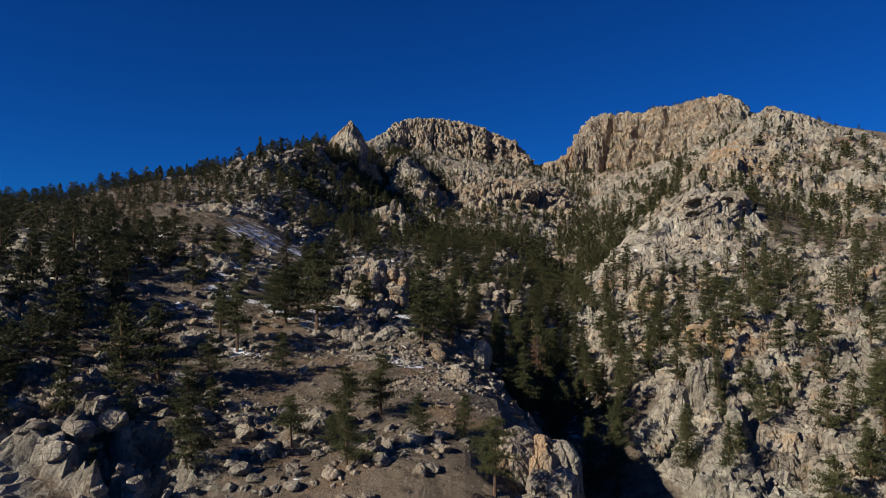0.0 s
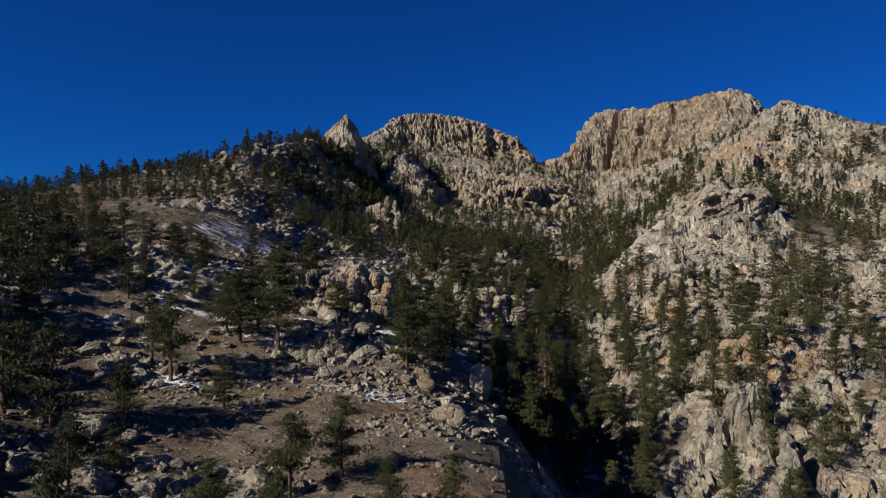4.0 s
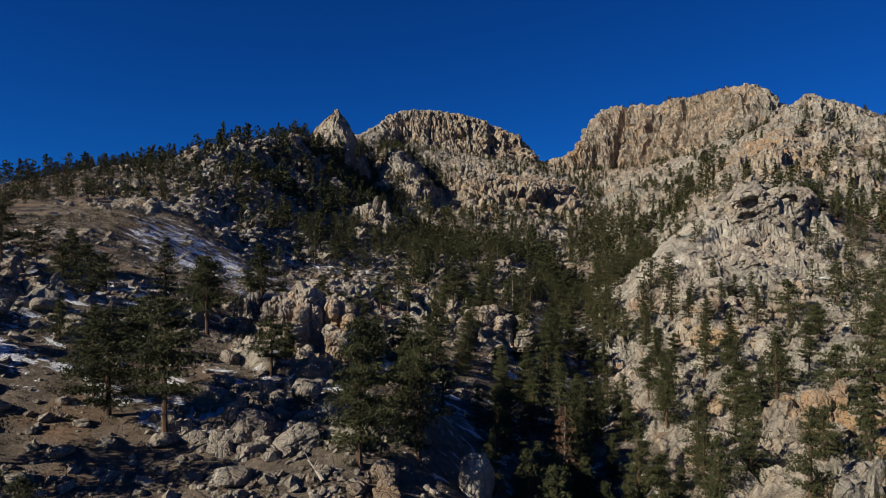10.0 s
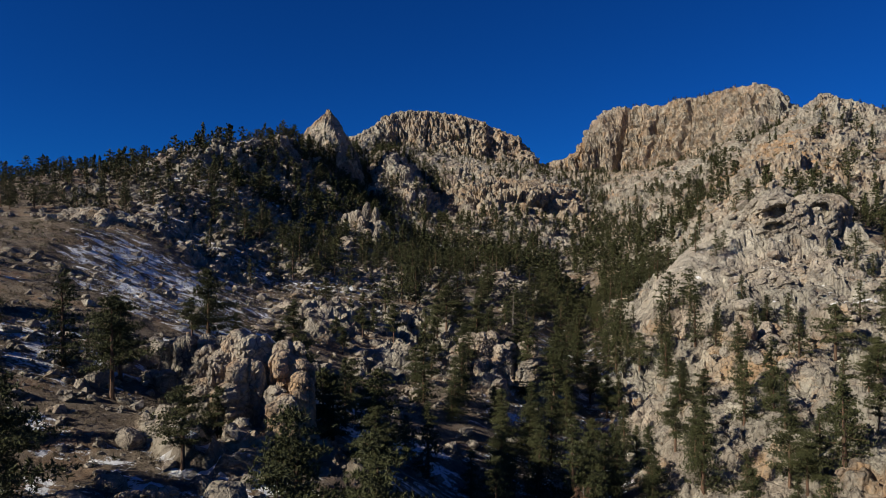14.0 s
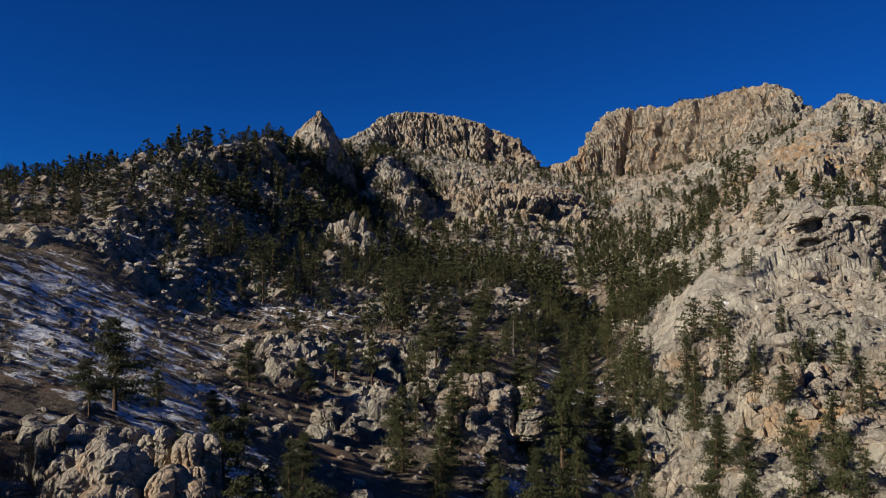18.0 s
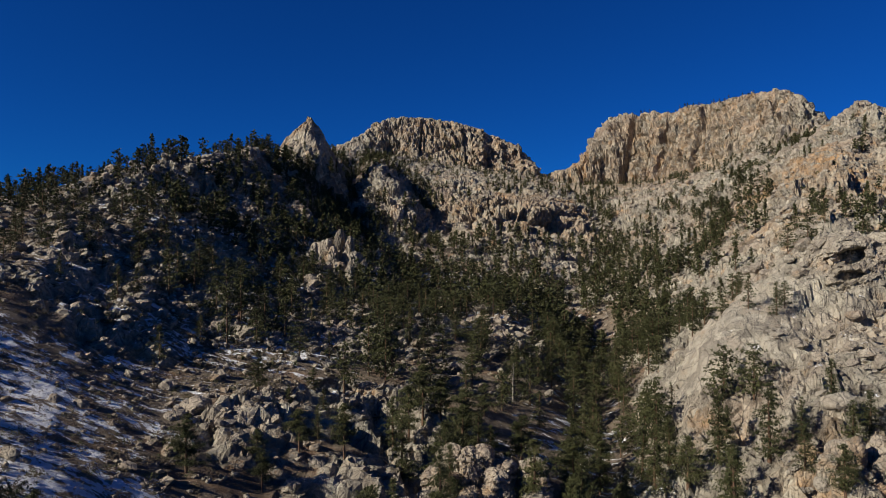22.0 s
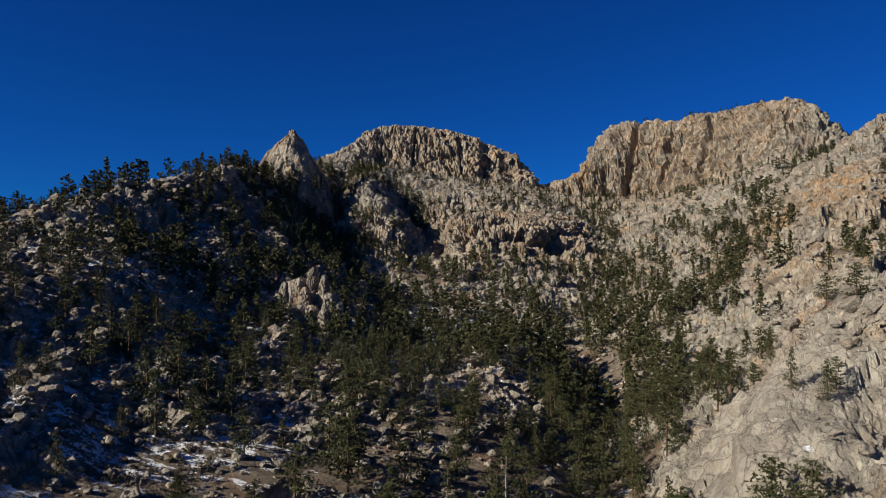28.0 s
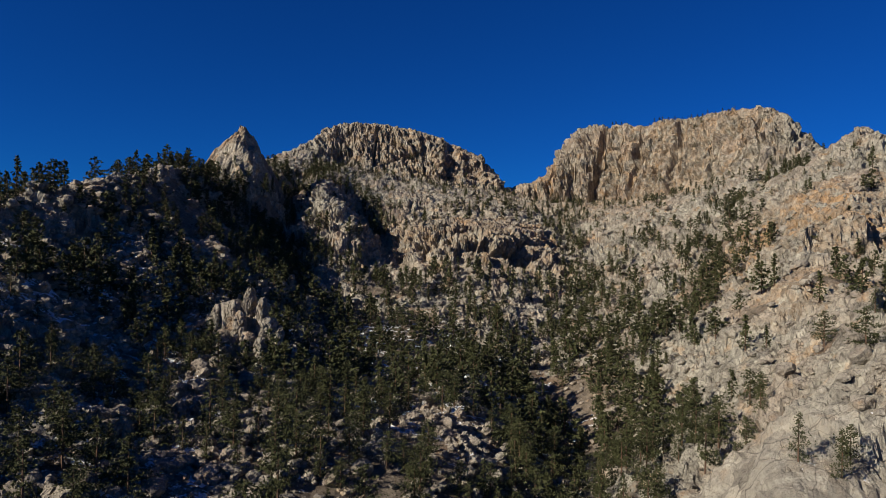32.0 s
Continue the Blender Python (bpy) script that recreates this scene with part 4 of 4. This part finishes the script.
def shrubs():
    """Low dry bushes in the cracks and on the open slopes."""
    rng = np.random.default_rng(33)
    n = 9000
    x, y = rng.uniform(-150, 260, n), rng.uniform(50, 690, n)
    x, y, z, rock = shaped(x, y)
    few = np.where(within(x, y, -55, 190, 34, 60, -10) > 0.5, 0.9, 0.4) * (1 - 0.85 * SLAB(x, y))
    keep = rng.random(n) < few
    x, y, z = x[keep], y[keep], z[keep]
    sx, sy = rng.uniform(-92, -18, 5200), rng.uniform(140, 260, 5200)
    sx[:1500], sy[:1500] = rng.uniform(-75, 8, 1500), rng.uniform(58, 150, 1500)
    open_slope = (within(sx, sy, -55, 196, 30, 58, -10) > 0.4) | (rng.random(5200) < 0.25) | (np.arange(5200) < 1500)
    sx, sy, sz, _ = shaped(sx, sy)
    x, y, z = np.concatenate([x, sx[open_slope]]), np.concatenate([y, sy[open_slope]]), np.concatenate([z, sz[open_slope]])
    kits = [tufts(rng, rng.normal(size=(7, 3)) * (0.3, 0.3, 0.16) + (0, 0, 0.3), np.full(7, 0.42), 4, 0.3) for _ in range(8)]
    fine = [tufts(rng, rng.normal(size=(20, 3)) * (0.36, 0.36, 0.14) + (0, 0, 0.22), np.full(20, 0.26), 4, 0.1) for _ in range(8)]
    for name, mat, label, mine in (("dry_shrubs", SHRUB, "low brown dry bushes scattered over the slopes", 0), ("green_shrubs", PINE, "low dark green juniper bushes in rock cracks", 1)):
        vs, ts, base = [], [], 0
        for k in range(len(x)):
            if (k % 5 < 1) != (mine == 1):
                continue
            v, f = (fine if y[k] < 230 else kits)[k % 8]
            s = (0.4 + 0.7 * rng.random() ** 2) * (1 + y[k] / 700)
            vs.append(v * s + (x[k], y[k], z[k]))
            ts.append(f + base)
            base += len(v)
        tagged(new(name, array_mesh(name, np.concatenate(vs), np.concatenate(ts), mat)), label, "shrubs", kind="stuff")


shrubs()


# ---- rocks ----
def ball(level):
    """A ball of triangles, finer with each level."""
    g = (1 + 5**0.5) / 2
    v = [(-1, g, 0), (1, g, 0), (-1, -g, 0), (1, -g, 0), (0, -1, g), (0, 1, g), (0, -1, -g), (0, 1, -g), (g, 0, -1), (g, 0, 1), (-g, 0, -1), (-g, 0, 1)]
    f = [(0, 11, 5), (0, 5, 1), (0, 1, 7), (0, 7, 10), (0, 10, 11), (1, 5, 9), (5, 11, 4), (11, 10, 2), (10, 7, 6), (7, 1, 8),
         (3, 9, 4), (3, 4, 2), (3, 2, 6), (3, 6, 8), (3, 8, 9), (4, 9, 5), (2, 4, 11), (6, 2, 10), (8, 6, 7), (9, 8, 1)]
    v = [np.array(p) / np.linalg.norm(p) for p in v]
    for _ in range(level):
        seen, out = {}, []

        def half(a, b):
            k = (min(a, b), max(a, b))
            if k not in seen:
                m = v[a] + v[b]
                v.append(m / np.linalg.norm(m))
                seen[k] = len(v) - 1
            return seen[k]

        for a, b, c in f:
            d, e, h = half(a, b), half(b, c), half(c, a)
            out += [(a, d, h), (b, e, d), (c, h, e), (d, e, h)]
        f = out
    return np.array(v), np.array(f)


BALLS = [ball(k) for k in range(5)]


def stone(seed, level, planes=9, rough=0.06, boxy=0.0):
    """A weathered block: a ball cut flat by a few planes, with rounded edges."""
    rng = np.random.default_rng(seed)
    v, f = BALLS[level]
    reach = np.full(len(v), 1.0)
    n = rng.normal(size=(planes, 3))
    if boxy:
        n = np.concatenate([np.eye(3), -np.eye(3), n[: max(1, planes - 6)]]) + rng.normal(size=(6 + max(1, planes - 6), 3)) * 0.13
    n /= np.linalg.norm(n, axis=1, keepdims=True)
    for k in n:
        d = 0.55 + 0.25 * rng.random()
        along = v @ k
        reach = -np.log(np.exp(-38 * reach) + np.exp(-38 * np.where(along > 0.05, np.minimum(d / np.maximum(along, 0.05), 9), 9))) / 38
    p = v * reach[:, None]
    p = p + rng.normal(size=p.shape) * rough * (0.5 if level > 2 else 1.0)
    return p / np.abs(p).max(), f


def column(seed, level=4):
    """A weathered granite column, two units tall: rounded blocks one over the other, parted by level joints and split by a crack or two."""
    rng = np.random.default_rng(seed)
    v, f = BALLS[level]
    a, up = np.arctan2(v[:, 1], v[:, 0]), np.sign(v[:, 2]) * np.abs(v[:, 2]) ** 0.8
    ring = np.minimum(1.0, 1.25 * np.sqrt(np.maximum(0, 1 - np.abs(v[:, 2]) ** 3.2)))
    power = 3.0 + 2 * rng.random()
    turn = rng.random() * 3
    box = (np.abs(np.cos(a + turn)) ** power + np.abs(np.sin(a + turn)) ** power) ** (-1 / power)
    r = 0.84 * ring * box * (1.04 - 0.12 * up)
    joints = np.sort(rng.uniform(-0.7, 0.9, int(rng.integers(5, 8))))
    x, y = np.cos(a) * r, np.sin(a) * r
    wave = 0.07 * np.sin(a * 2 + rng.random() * 6) + 0.03 * np.sin(a * 5 + rng.random() * 6)
    for q in joints:
        over = step(-0.015, 0.015, up + wave - q)
        x, y = x * (1 + over * rng.normal() * 0.07) + over * rng.normal() * 0.085, y * (1 + over * rng.normal() * 0.07) + over * rng.normal() * 0.085
        deep = 0.2 * np.exp(-(((up + wave - q) / 0.035) ** 2))
        x, y = x * (1 - deep), y * (1 - deep)
    for _ in range(2):
        at = rng.random() * 2 * math.pi
        gap = np.abs((a - at + 0.25 * np.sin(3 * up + at) + math.pi) % (2 * math.pi) - math.pi)
        deep = 0.2 * np.exp(-((gap / 0.09) ** 2)) * (rng.random() + 0.3)
        x, y = x * (1 - deep), y * (1 - deep)
    rough = np.stack([fractal(v[:, 0] * 7 + 3 * n + seed, v[:, 1] * 7 + v[:, 2] * 9, 1.0, 30 + n, 4) for n in range(3)], 1)
    return np.stack([x, y, up], 1) + rough * (0.06, 0.06, 0.02), f


STONES = [array_mesh("boulder", *stone(300 + k, 3, 11, 0.03), GRANITE, False) for k in range(10)]
COLUMNS = [array_mesh("rock_block", *column(340 + k), GRANITE, False) for k in range(8)]
STAINED = [array_mesh("rock_block", *column(360 + k), OCHRE_GRANITE, False) for k in range(5)]


def lump(name, me, x, y, z, size, turn, lean=0.0, parent=None):
    ob = new(name, me)
    ob.matrix_world = pose(x, y, z, lean, lean * 0.6, turn) @ Matrix.Diagonal((*size, 1))
    if parent:
        ob.parent = parent
    return ob


# where loose rocks lie: centre, half sizes, turn, how many, how large
SCREE = [
    (-3, 91, 7, 3.5, 20, 260, 0.8), (-9, 101, 9, 4, 0, 260, 0.75), (-16, 112, 9, 5, 0, 240, 1.1), (-24, 86, 18, 10, 0, 260, 0.28), (2, 98, 6, 7, 0, 200, 0.5), (-30, 96, 9, 5, 0, 200, 0.7), (-12, 80, 18, 8, 0, 160, 0.26),
    (-45, 66, 40, 18, 0, 260, 1.5), (-34, 70, 30, 10, 0, 420, 1.0), (-50, 88, 22, 16, 0, 260, 1.1), (-6, 76, 12, 8, 0, 160, 0.35), (-12, 104, 16, 8, 0, 200, 0.8), (-18, 80, 22, 16, 0, 200, 0.6), (-40, 118, 30, 18, 0, 240, 1.2), (-75, 110, 40, 40, 0, 360, 1.6),
    (-55, 200, 32, 60, -10, 700, 0.36), (-40, 180, 16, 40, 0, 500, 0.8), (-10, 205, 24, 34, 0, 420, 1.4), (-36, 250, 24, 40, 0, 500, 1.2), (-60, 285, 40, 40, 0, 500, 1.3),
    (-30, 118, 30, 24, 0, 900, 0.4), (-28, 138, 22, 14, 0, 360, 0.9), (-8, 160, 16, 14, 0, 220, 1.1), (22, 160, 14, 60, 0, 260, 1.2), (-15, 310, 40, 50, 0, 800, 1.5), (55, 125, 22, 36, 0, 420, 1.3), (100, 130, 46, 50, 0, 700, 1.3),
    (60, 185, 18, 26, 0, 260, 1.4), (75, 230, 22, 16, 0, 200, 1.5), (100, 200, 40, 50, 0, 500, 1.4), (-100, 200, 50, 90, 0, 600, 1.2), (30, 370, 60, 60, 0, 900, 1.7),
    (-70, 390, 40, 90, 0, 900, 1.8), (100, 390, 30, 60, -35, 600, 1.7), (200, 320, 90, 90, 0, 900, 2.0), (90, 290, 20, 40, 0, 240, 1.6), (40, 520, 90, 70, 0, 700, 2.2), (-58, 320, 44, 70, 0, 1500, 2.2), (-85, 265, 36, 50, 0, 450, 1.6), (-40, 290, 30, 40, 0, 900, 2.0), (0, 300, 30, 50, 0, 700, 2.0), (-95, 360, 30, 40, 0, 500, 2.4),
]


def scattered_rocks():
    rng = np.random.default_rng(11)
    rows = []
    for cx, cy, rx, ry, turn, count, size in SCREE:
        a, r = rng.random(count) * 2 * math.pi, np.sqrt(rng.random(count)) * 1.1
        c, s = math.cos(radians(turn)), math.sin(radians(turn))
        u, v = np.cos(a) * r * rx, np.sin(a) * r * ry
        big = size * np.exp(rng.normal(size=count) * 0.5) * 0.42
        rows.append(np.stack([cx + u * c - v * s, cy + u * s + v * c, np.minimum(big, 2.3), rng.random(count)], 1))
    rows = np.concatenate(rows)
    keep = ~((within(rows[:, 0], rows[:, 1], -16, 88, 20, 10, -8) > 0.5) & (rows[:, 2] > 0.55))
    rows = rows[keep]
    rows[:, 0], rows[:, 1], z, _ = shaped(rows[:, 0], rows[:, 1])
    near = rows[:, 2] / (np.abs(rows[:, 0]) * 0.5 + rows[:, 1])
    order = np.argsort(-near)
    for k in order[:300]:
        x, y, s, r = rows[k]
        ob = lump("boulder", STONES[k % 10], x, y, z[k] + 0.12 * s, (s * (0.9 + 0.4 * r), s, s * (0.62 + 0.3 * r)), 360 * r, 14 * (r - 0.5))
        tagged(ob, "grey-tan granite boulder lying on the dry slope", "boulder", group="boulders")
    kits = [stone(380 + k, 1, 7, 0.08) for k in range(12)]
    tiny = [stone(395 + k, 0, 5, 0.14) for k in range(12)]
    vs, fs, base = [], [], 0
    for k in order[300:]:
        x, y, s, r = rows[k]
        v, f = (kits if s > 1.25 else tiny)[k % 12]
        c, n = math.cos(6.28 * r), math.sin(6.28 * r)
        spin = np.array([[c, n, 0.1], [-n, c, 0.15], [0.1, -0.12, 0.75]]) * s
        vs.append(v @ spin + (x, y, z[k] + (0.1 if y < 230 else 0.3) * s))
        fs.append(f + base)
        base += len(v)
    ob = new("rock_rubble", array_mesh("rock_rubble", np.concatenate(vs), np.concatenate(fs), GRANITE))
    tagged(ob, "loose granite rubble strewn over the mountainside", "rubble", kind="stuff")


scattered_rocks()


def outcrop(seed, cx, cy, wide, deep, tall, label, top, columns=9, turn=0.0, stained=False):
    """A crag of cracked granite blocks, standing side by side and on one another."""
    rng = np.random.default_rng(seed)
    z0 = top - tall
    thing = new("rock_outcrop")
    thing.matrix_world = pose(cx, cy, z0, 0, 0, turn)
    bpy.context.view_layer.update()
    for k in range(columns):
        a = -1 + 2 * (k + 0.5) / columns
        x = a * wide / 2 + rng.normal() * 0.03 * wide
        for row in range(3):
            # three rows, each lower and nearer the valley than the one behind it
            h = tall * (1 - 0.35 * a * a) * (0.7 + 0.3 * rng.random()) * (1.0, 0.68, 0.36)[row]
            w = wide / columns * (0.62 + 0.3 * rng.random())
            if row and rng.random() < 0.3:
                continue
            ob = new("rock_block", STAINED[int(rng.integers(5))] if stained and rng.random() < 0.45 else COLUMNS[int(rng.integers(8))])
            ob.parent = thing
            sunk = 0.5 * tall
            ob.matrix_local = pose(x + (row % 2) * w * 0.6, deep * (0.22 - 0.3 * row) + rng.normal() * 0.08 * deep, (h - sunk) / 2, rng.normal() * 4, rng.normal() * 4, rng.normal() * 30) @ Matrix.Diagonal(
                (w, min(w * 1.25, deep * 0.5), (h + sunk) / 2, 1))
    return tagged(thing, label, "rock outcrop", group="rock outcrops")


outcrop(1, -17.7, 134.5, 11.0, 5, 7.4, "tall tan outcrop of rounded cracked granite columns above the meadow", -1.2, 6, 0, True)
outcrop(2, 7.0, 69, 9.0, 8, 10.0, "layered tan granite crag at the meadow's edge", -17.0, 4, 0, True)
outcrop(3, 7.5, 206, 16, 7, 7.0, "pale jointed granite crag above the gully", -9.8, 6)
outcrop(4, 60, 204, 15, 7, 8.0, "orange-stained granite tower on the eastern shoulder", -6.5, 9, 20, True)
outcrop(5, 52.6, 141, 12, 6, 7.0, "upright orange granite fins on the eastern slope", -13.5, 8, 10, True)
outcrop(6, -37.5, 330, 21, 9, 16.0, "upright pale granite crag among the pines", 25.0, 9, -12)
outcrop(7, -97, 345, 16, 9, 8.0, "pale granite crag on the western ridge", 46, 8)
outcrop(8, -82, 364, 15, 7, 6.0, "slabby granite crag under the western ridge", 39.5, 8)
outcrop(9, -15.6, 190, 8, 4, 4.5, "low rounded granite outcrop on the slope", -12.2, 6)
outcrop(10, -16, 228, 8, 4, 4.5, "small granite outcrop on the central spur", -8.5, 6)
outcrop(11, -3, 290, 10, 4, 6.0, "upright granite spikes on the central spur", 0.8, 7)
outcrop(12, -18.5, 116, 5, 3, 2.8, "grey granite outcrop beside the meadow", -9.8, 5)
outcrop(13, -23, 143, 16, 6, 5.5, "rounded granite blocks with a little snow above the ravine", -2.2, 11)


def hollow_rock(seed, x, y, z, size, facing, hollows, label):
    """A weathered granite brow with hollows worn into the side that faces the valley."""
    rng = np.random.default_rng(seed)
    v, f = ball(5)
    d = np.array([math.sin(radians(facing)), math.cos(radians(facing)), 0.0])
    across = np.array([d[1], -d[0], 0.0])
    reach = np.ones(len(v))
    for _ in range(26):
        k = rng.normal(size=3)
        k /= np.linalg.norm(k)
        a = v @ k
        reach = np.minimum(reach, np.where(a > 0.05, (0.78 + 0.2 * rng.random()) / np.maximum(a, 0.05), 9))
    p = v * reach[:, None]
    side, up, front = p @ across, p[:, 2], p @ d
    cell, lean, edge = blocks(side * 9, up * 9 + side * 3, 2.2, 900 + seed, 0.8)
    p = p + d * (0.10 * (cell - 0.5) + 0.12 * lean - 0.05 * (1 - step(0, 0.1, edge)))[:, None] * step(-0.2, 0.3, front)[:, None]
    p += 0.025 * np.stack([fractal(v[:, 0] * 9 + n * 7, v[:, 1] * 9 + v[:, 2] * 7, 1.0, 60 + n, 3) for n in range(3)], 1)
    rag = 0.22 * fractal(side * 8, up * 8, 1.6, 70 + seed, 3) + 0.2 * (cell - 0.5)
    for hs, hu, rs, ru, turn, depth in hollows:
        c, s = math.cos(radians(turn)), math.sin(radians(turn))
        a, b = ((side - hs) * c + (up - hu) * s) / rs, (-(side - hs) * s + (up - hu) * c) / ru
        into = (1 - step(0.75, 1.05, np.sqrt(a * a + b * b) + rag)) * step(0, 0.2, front)
        p = p - d * (into * depth)[:, None]
    ob = new("hollow_rock", array_mesh("hollow_rock", p * np.array(size), f, GRANITE, False))
    ob.location = (x, y, z)
    return tagged(ob, label, "rock", group="hollowed rocks")


hollow_rock(3, 88.0, 260.5, 13.0, (10.0, 10.0, 8.5), 207, ((0.05, 0.34, 0.42, 0.2, -20, 0.55), (0.1, -0.12, 0.3, 0.12, -12, 0.35)), "pale granite brow with a wide dark hollow")
hollow_rock(8, 100.0, 263.0, 14.0, (8.5, 9.5, 8.5), 207, ((0.0, 0.22, 0.32, 0.3, 0, 0.7), (0.05, -0.22, 0.28, 0.1, 10, 0.3)), "pale granite brow with a deep round hollow")
outcrop(16, 70, 519, 14, 8, 16.0, "upright pink granite rib under the saddle", 46, 6, 0, True)
for k, (x, y, s, h) in enumerate(((2.4, 109.5, 1.9, 2.9), (-1, 93, 2.0, 1.25), (-22, 91, 0.8, 0.8), (-19, 113, 1.5, 1.3), (-14, 119, 1.6, 1.5))):
    ob = lump("boulder", STONES[(3 * k + 1) % 10], x, y, ground_z(x, y) + h * 0.55, (s, s * 0.9, h), 40 * k, 6)
    tagged(ob, "large pale granite boulder standing by the meadow", "boulder", group="boulders")


def fallen_log(x, y, length, turn):
    """A bleached dead trunk lying on the ground, with the stubs of its boughs."""
    rng = np.random.default_rng(int(abs(x * 10)) + 3)
    thing = new("fallen_log")
    c, s = math.cos(radians(turn)), math.sin(radians(turn))
    pts = [(x + c * length * k / 7, y + s * length * k / 7) for k in range(8)]
    v, f = [], []
    for k, (a, b) in enumerate(pts):
        r = 0.17 * (1 - 0.1 * k)
        z = ground_z(a, b) + r * 0.8
        v += [(a - s * r * math.cos(q * math.pi / 3), b + c * r * math.cos(q * math.pi / 3), z + r * math.sin(q * math.pi / 3)) for q in range(6)]
        if k:
            f += [(6 * k - 6 + q, 6 * k - 6 + (q + 1) % 6, 6 * k + (q + 1) % 6, 6 * k + q) for q in range(6)]
    under(new("log", mesh_from("log", v, f, [DEADWOOD])), thing)
    for k in (2, 4, 6):
        a, b = pts[k]
        z = ground_z(a, b) + 0.15
        e = rng.normal(size=3) * 0.5
        q = [(a, b, z), (a + e[0] * 0.5, b + e[1] * 0.5, z + 0.35), (a + e[0], b + e[1], z + 0.7)]
        bv, bf = tube(q, [0.05, 0.035, 0.01], 5)
        under(new("branch_stub", mesh_from("branch_stub", bv, bf, [DEADWOOD])), thing)
    return tagged(thing, "bleached grey fallen log on the dry meadow", "fallen log", group="fallen logs")


def dead_tree(x, y, tall, needles):
    """A dead fir: a bleached snag with bare boughs, or one that still holds its rust-brown needles."""
    rng = np.random.default_rng(int(abs(x * 7)) + 50)
    thing = new("dead_tree")
    z = ground_z(x, y)
    v, f = tube([(x, y, z - 0.4), (x, y, z + 0.5 * tall), (x + 0.1, y, z + tall)], [0.15, 0.1, 0.02], 7)
    under(new("trunk", mesh_from("trunk", v, f, [DEADWOOD])), thing)
    c, boughs = crown_shape(rng, tall, "fir", 420)
    bv, bf = [], []
    for root, tip in boughs:
        a, b = tube([root + (x, y, z), (root + tip) / 2 + (x, y, z - 0.05), tip + (x, y, z - 0.15)], [0.06, 0.045, 0.015], 4)
        bf += [tuple(i + len(bv) for i in q) for q in b]
        bv += a
    under(new("boughs", mesh_from("boughs", bv, bf, [DEADWOOD])), thing, "bare grey boughs")
    if needles:
        nv, nt = tufts(rng, c + (x, y, z), np.full(len(c), 0.034 * tall), 5, 0.16)
        under(new("crown", array_mesh("crown", nv, nt, RUST)), thing, "rust-brown dry needles")
    return tagged(thing, "dead fir with rust-brown needles in the gully" if needles else "bleached bare snag standing among the firs", "dead tree", group="dead trees")


for x, y, tall, needles in ((15.4, 252.8, 8.5, False), (14.6, 141.2, 13.5, True)):
    dead_tree(x, y, tall, needles)

for x, y, length, turn in ((-13, 99, 5, 175), (24, 118, 8, 35), (-9, 103, 4, 120)):
    fallen_log(x, y, length, turn)
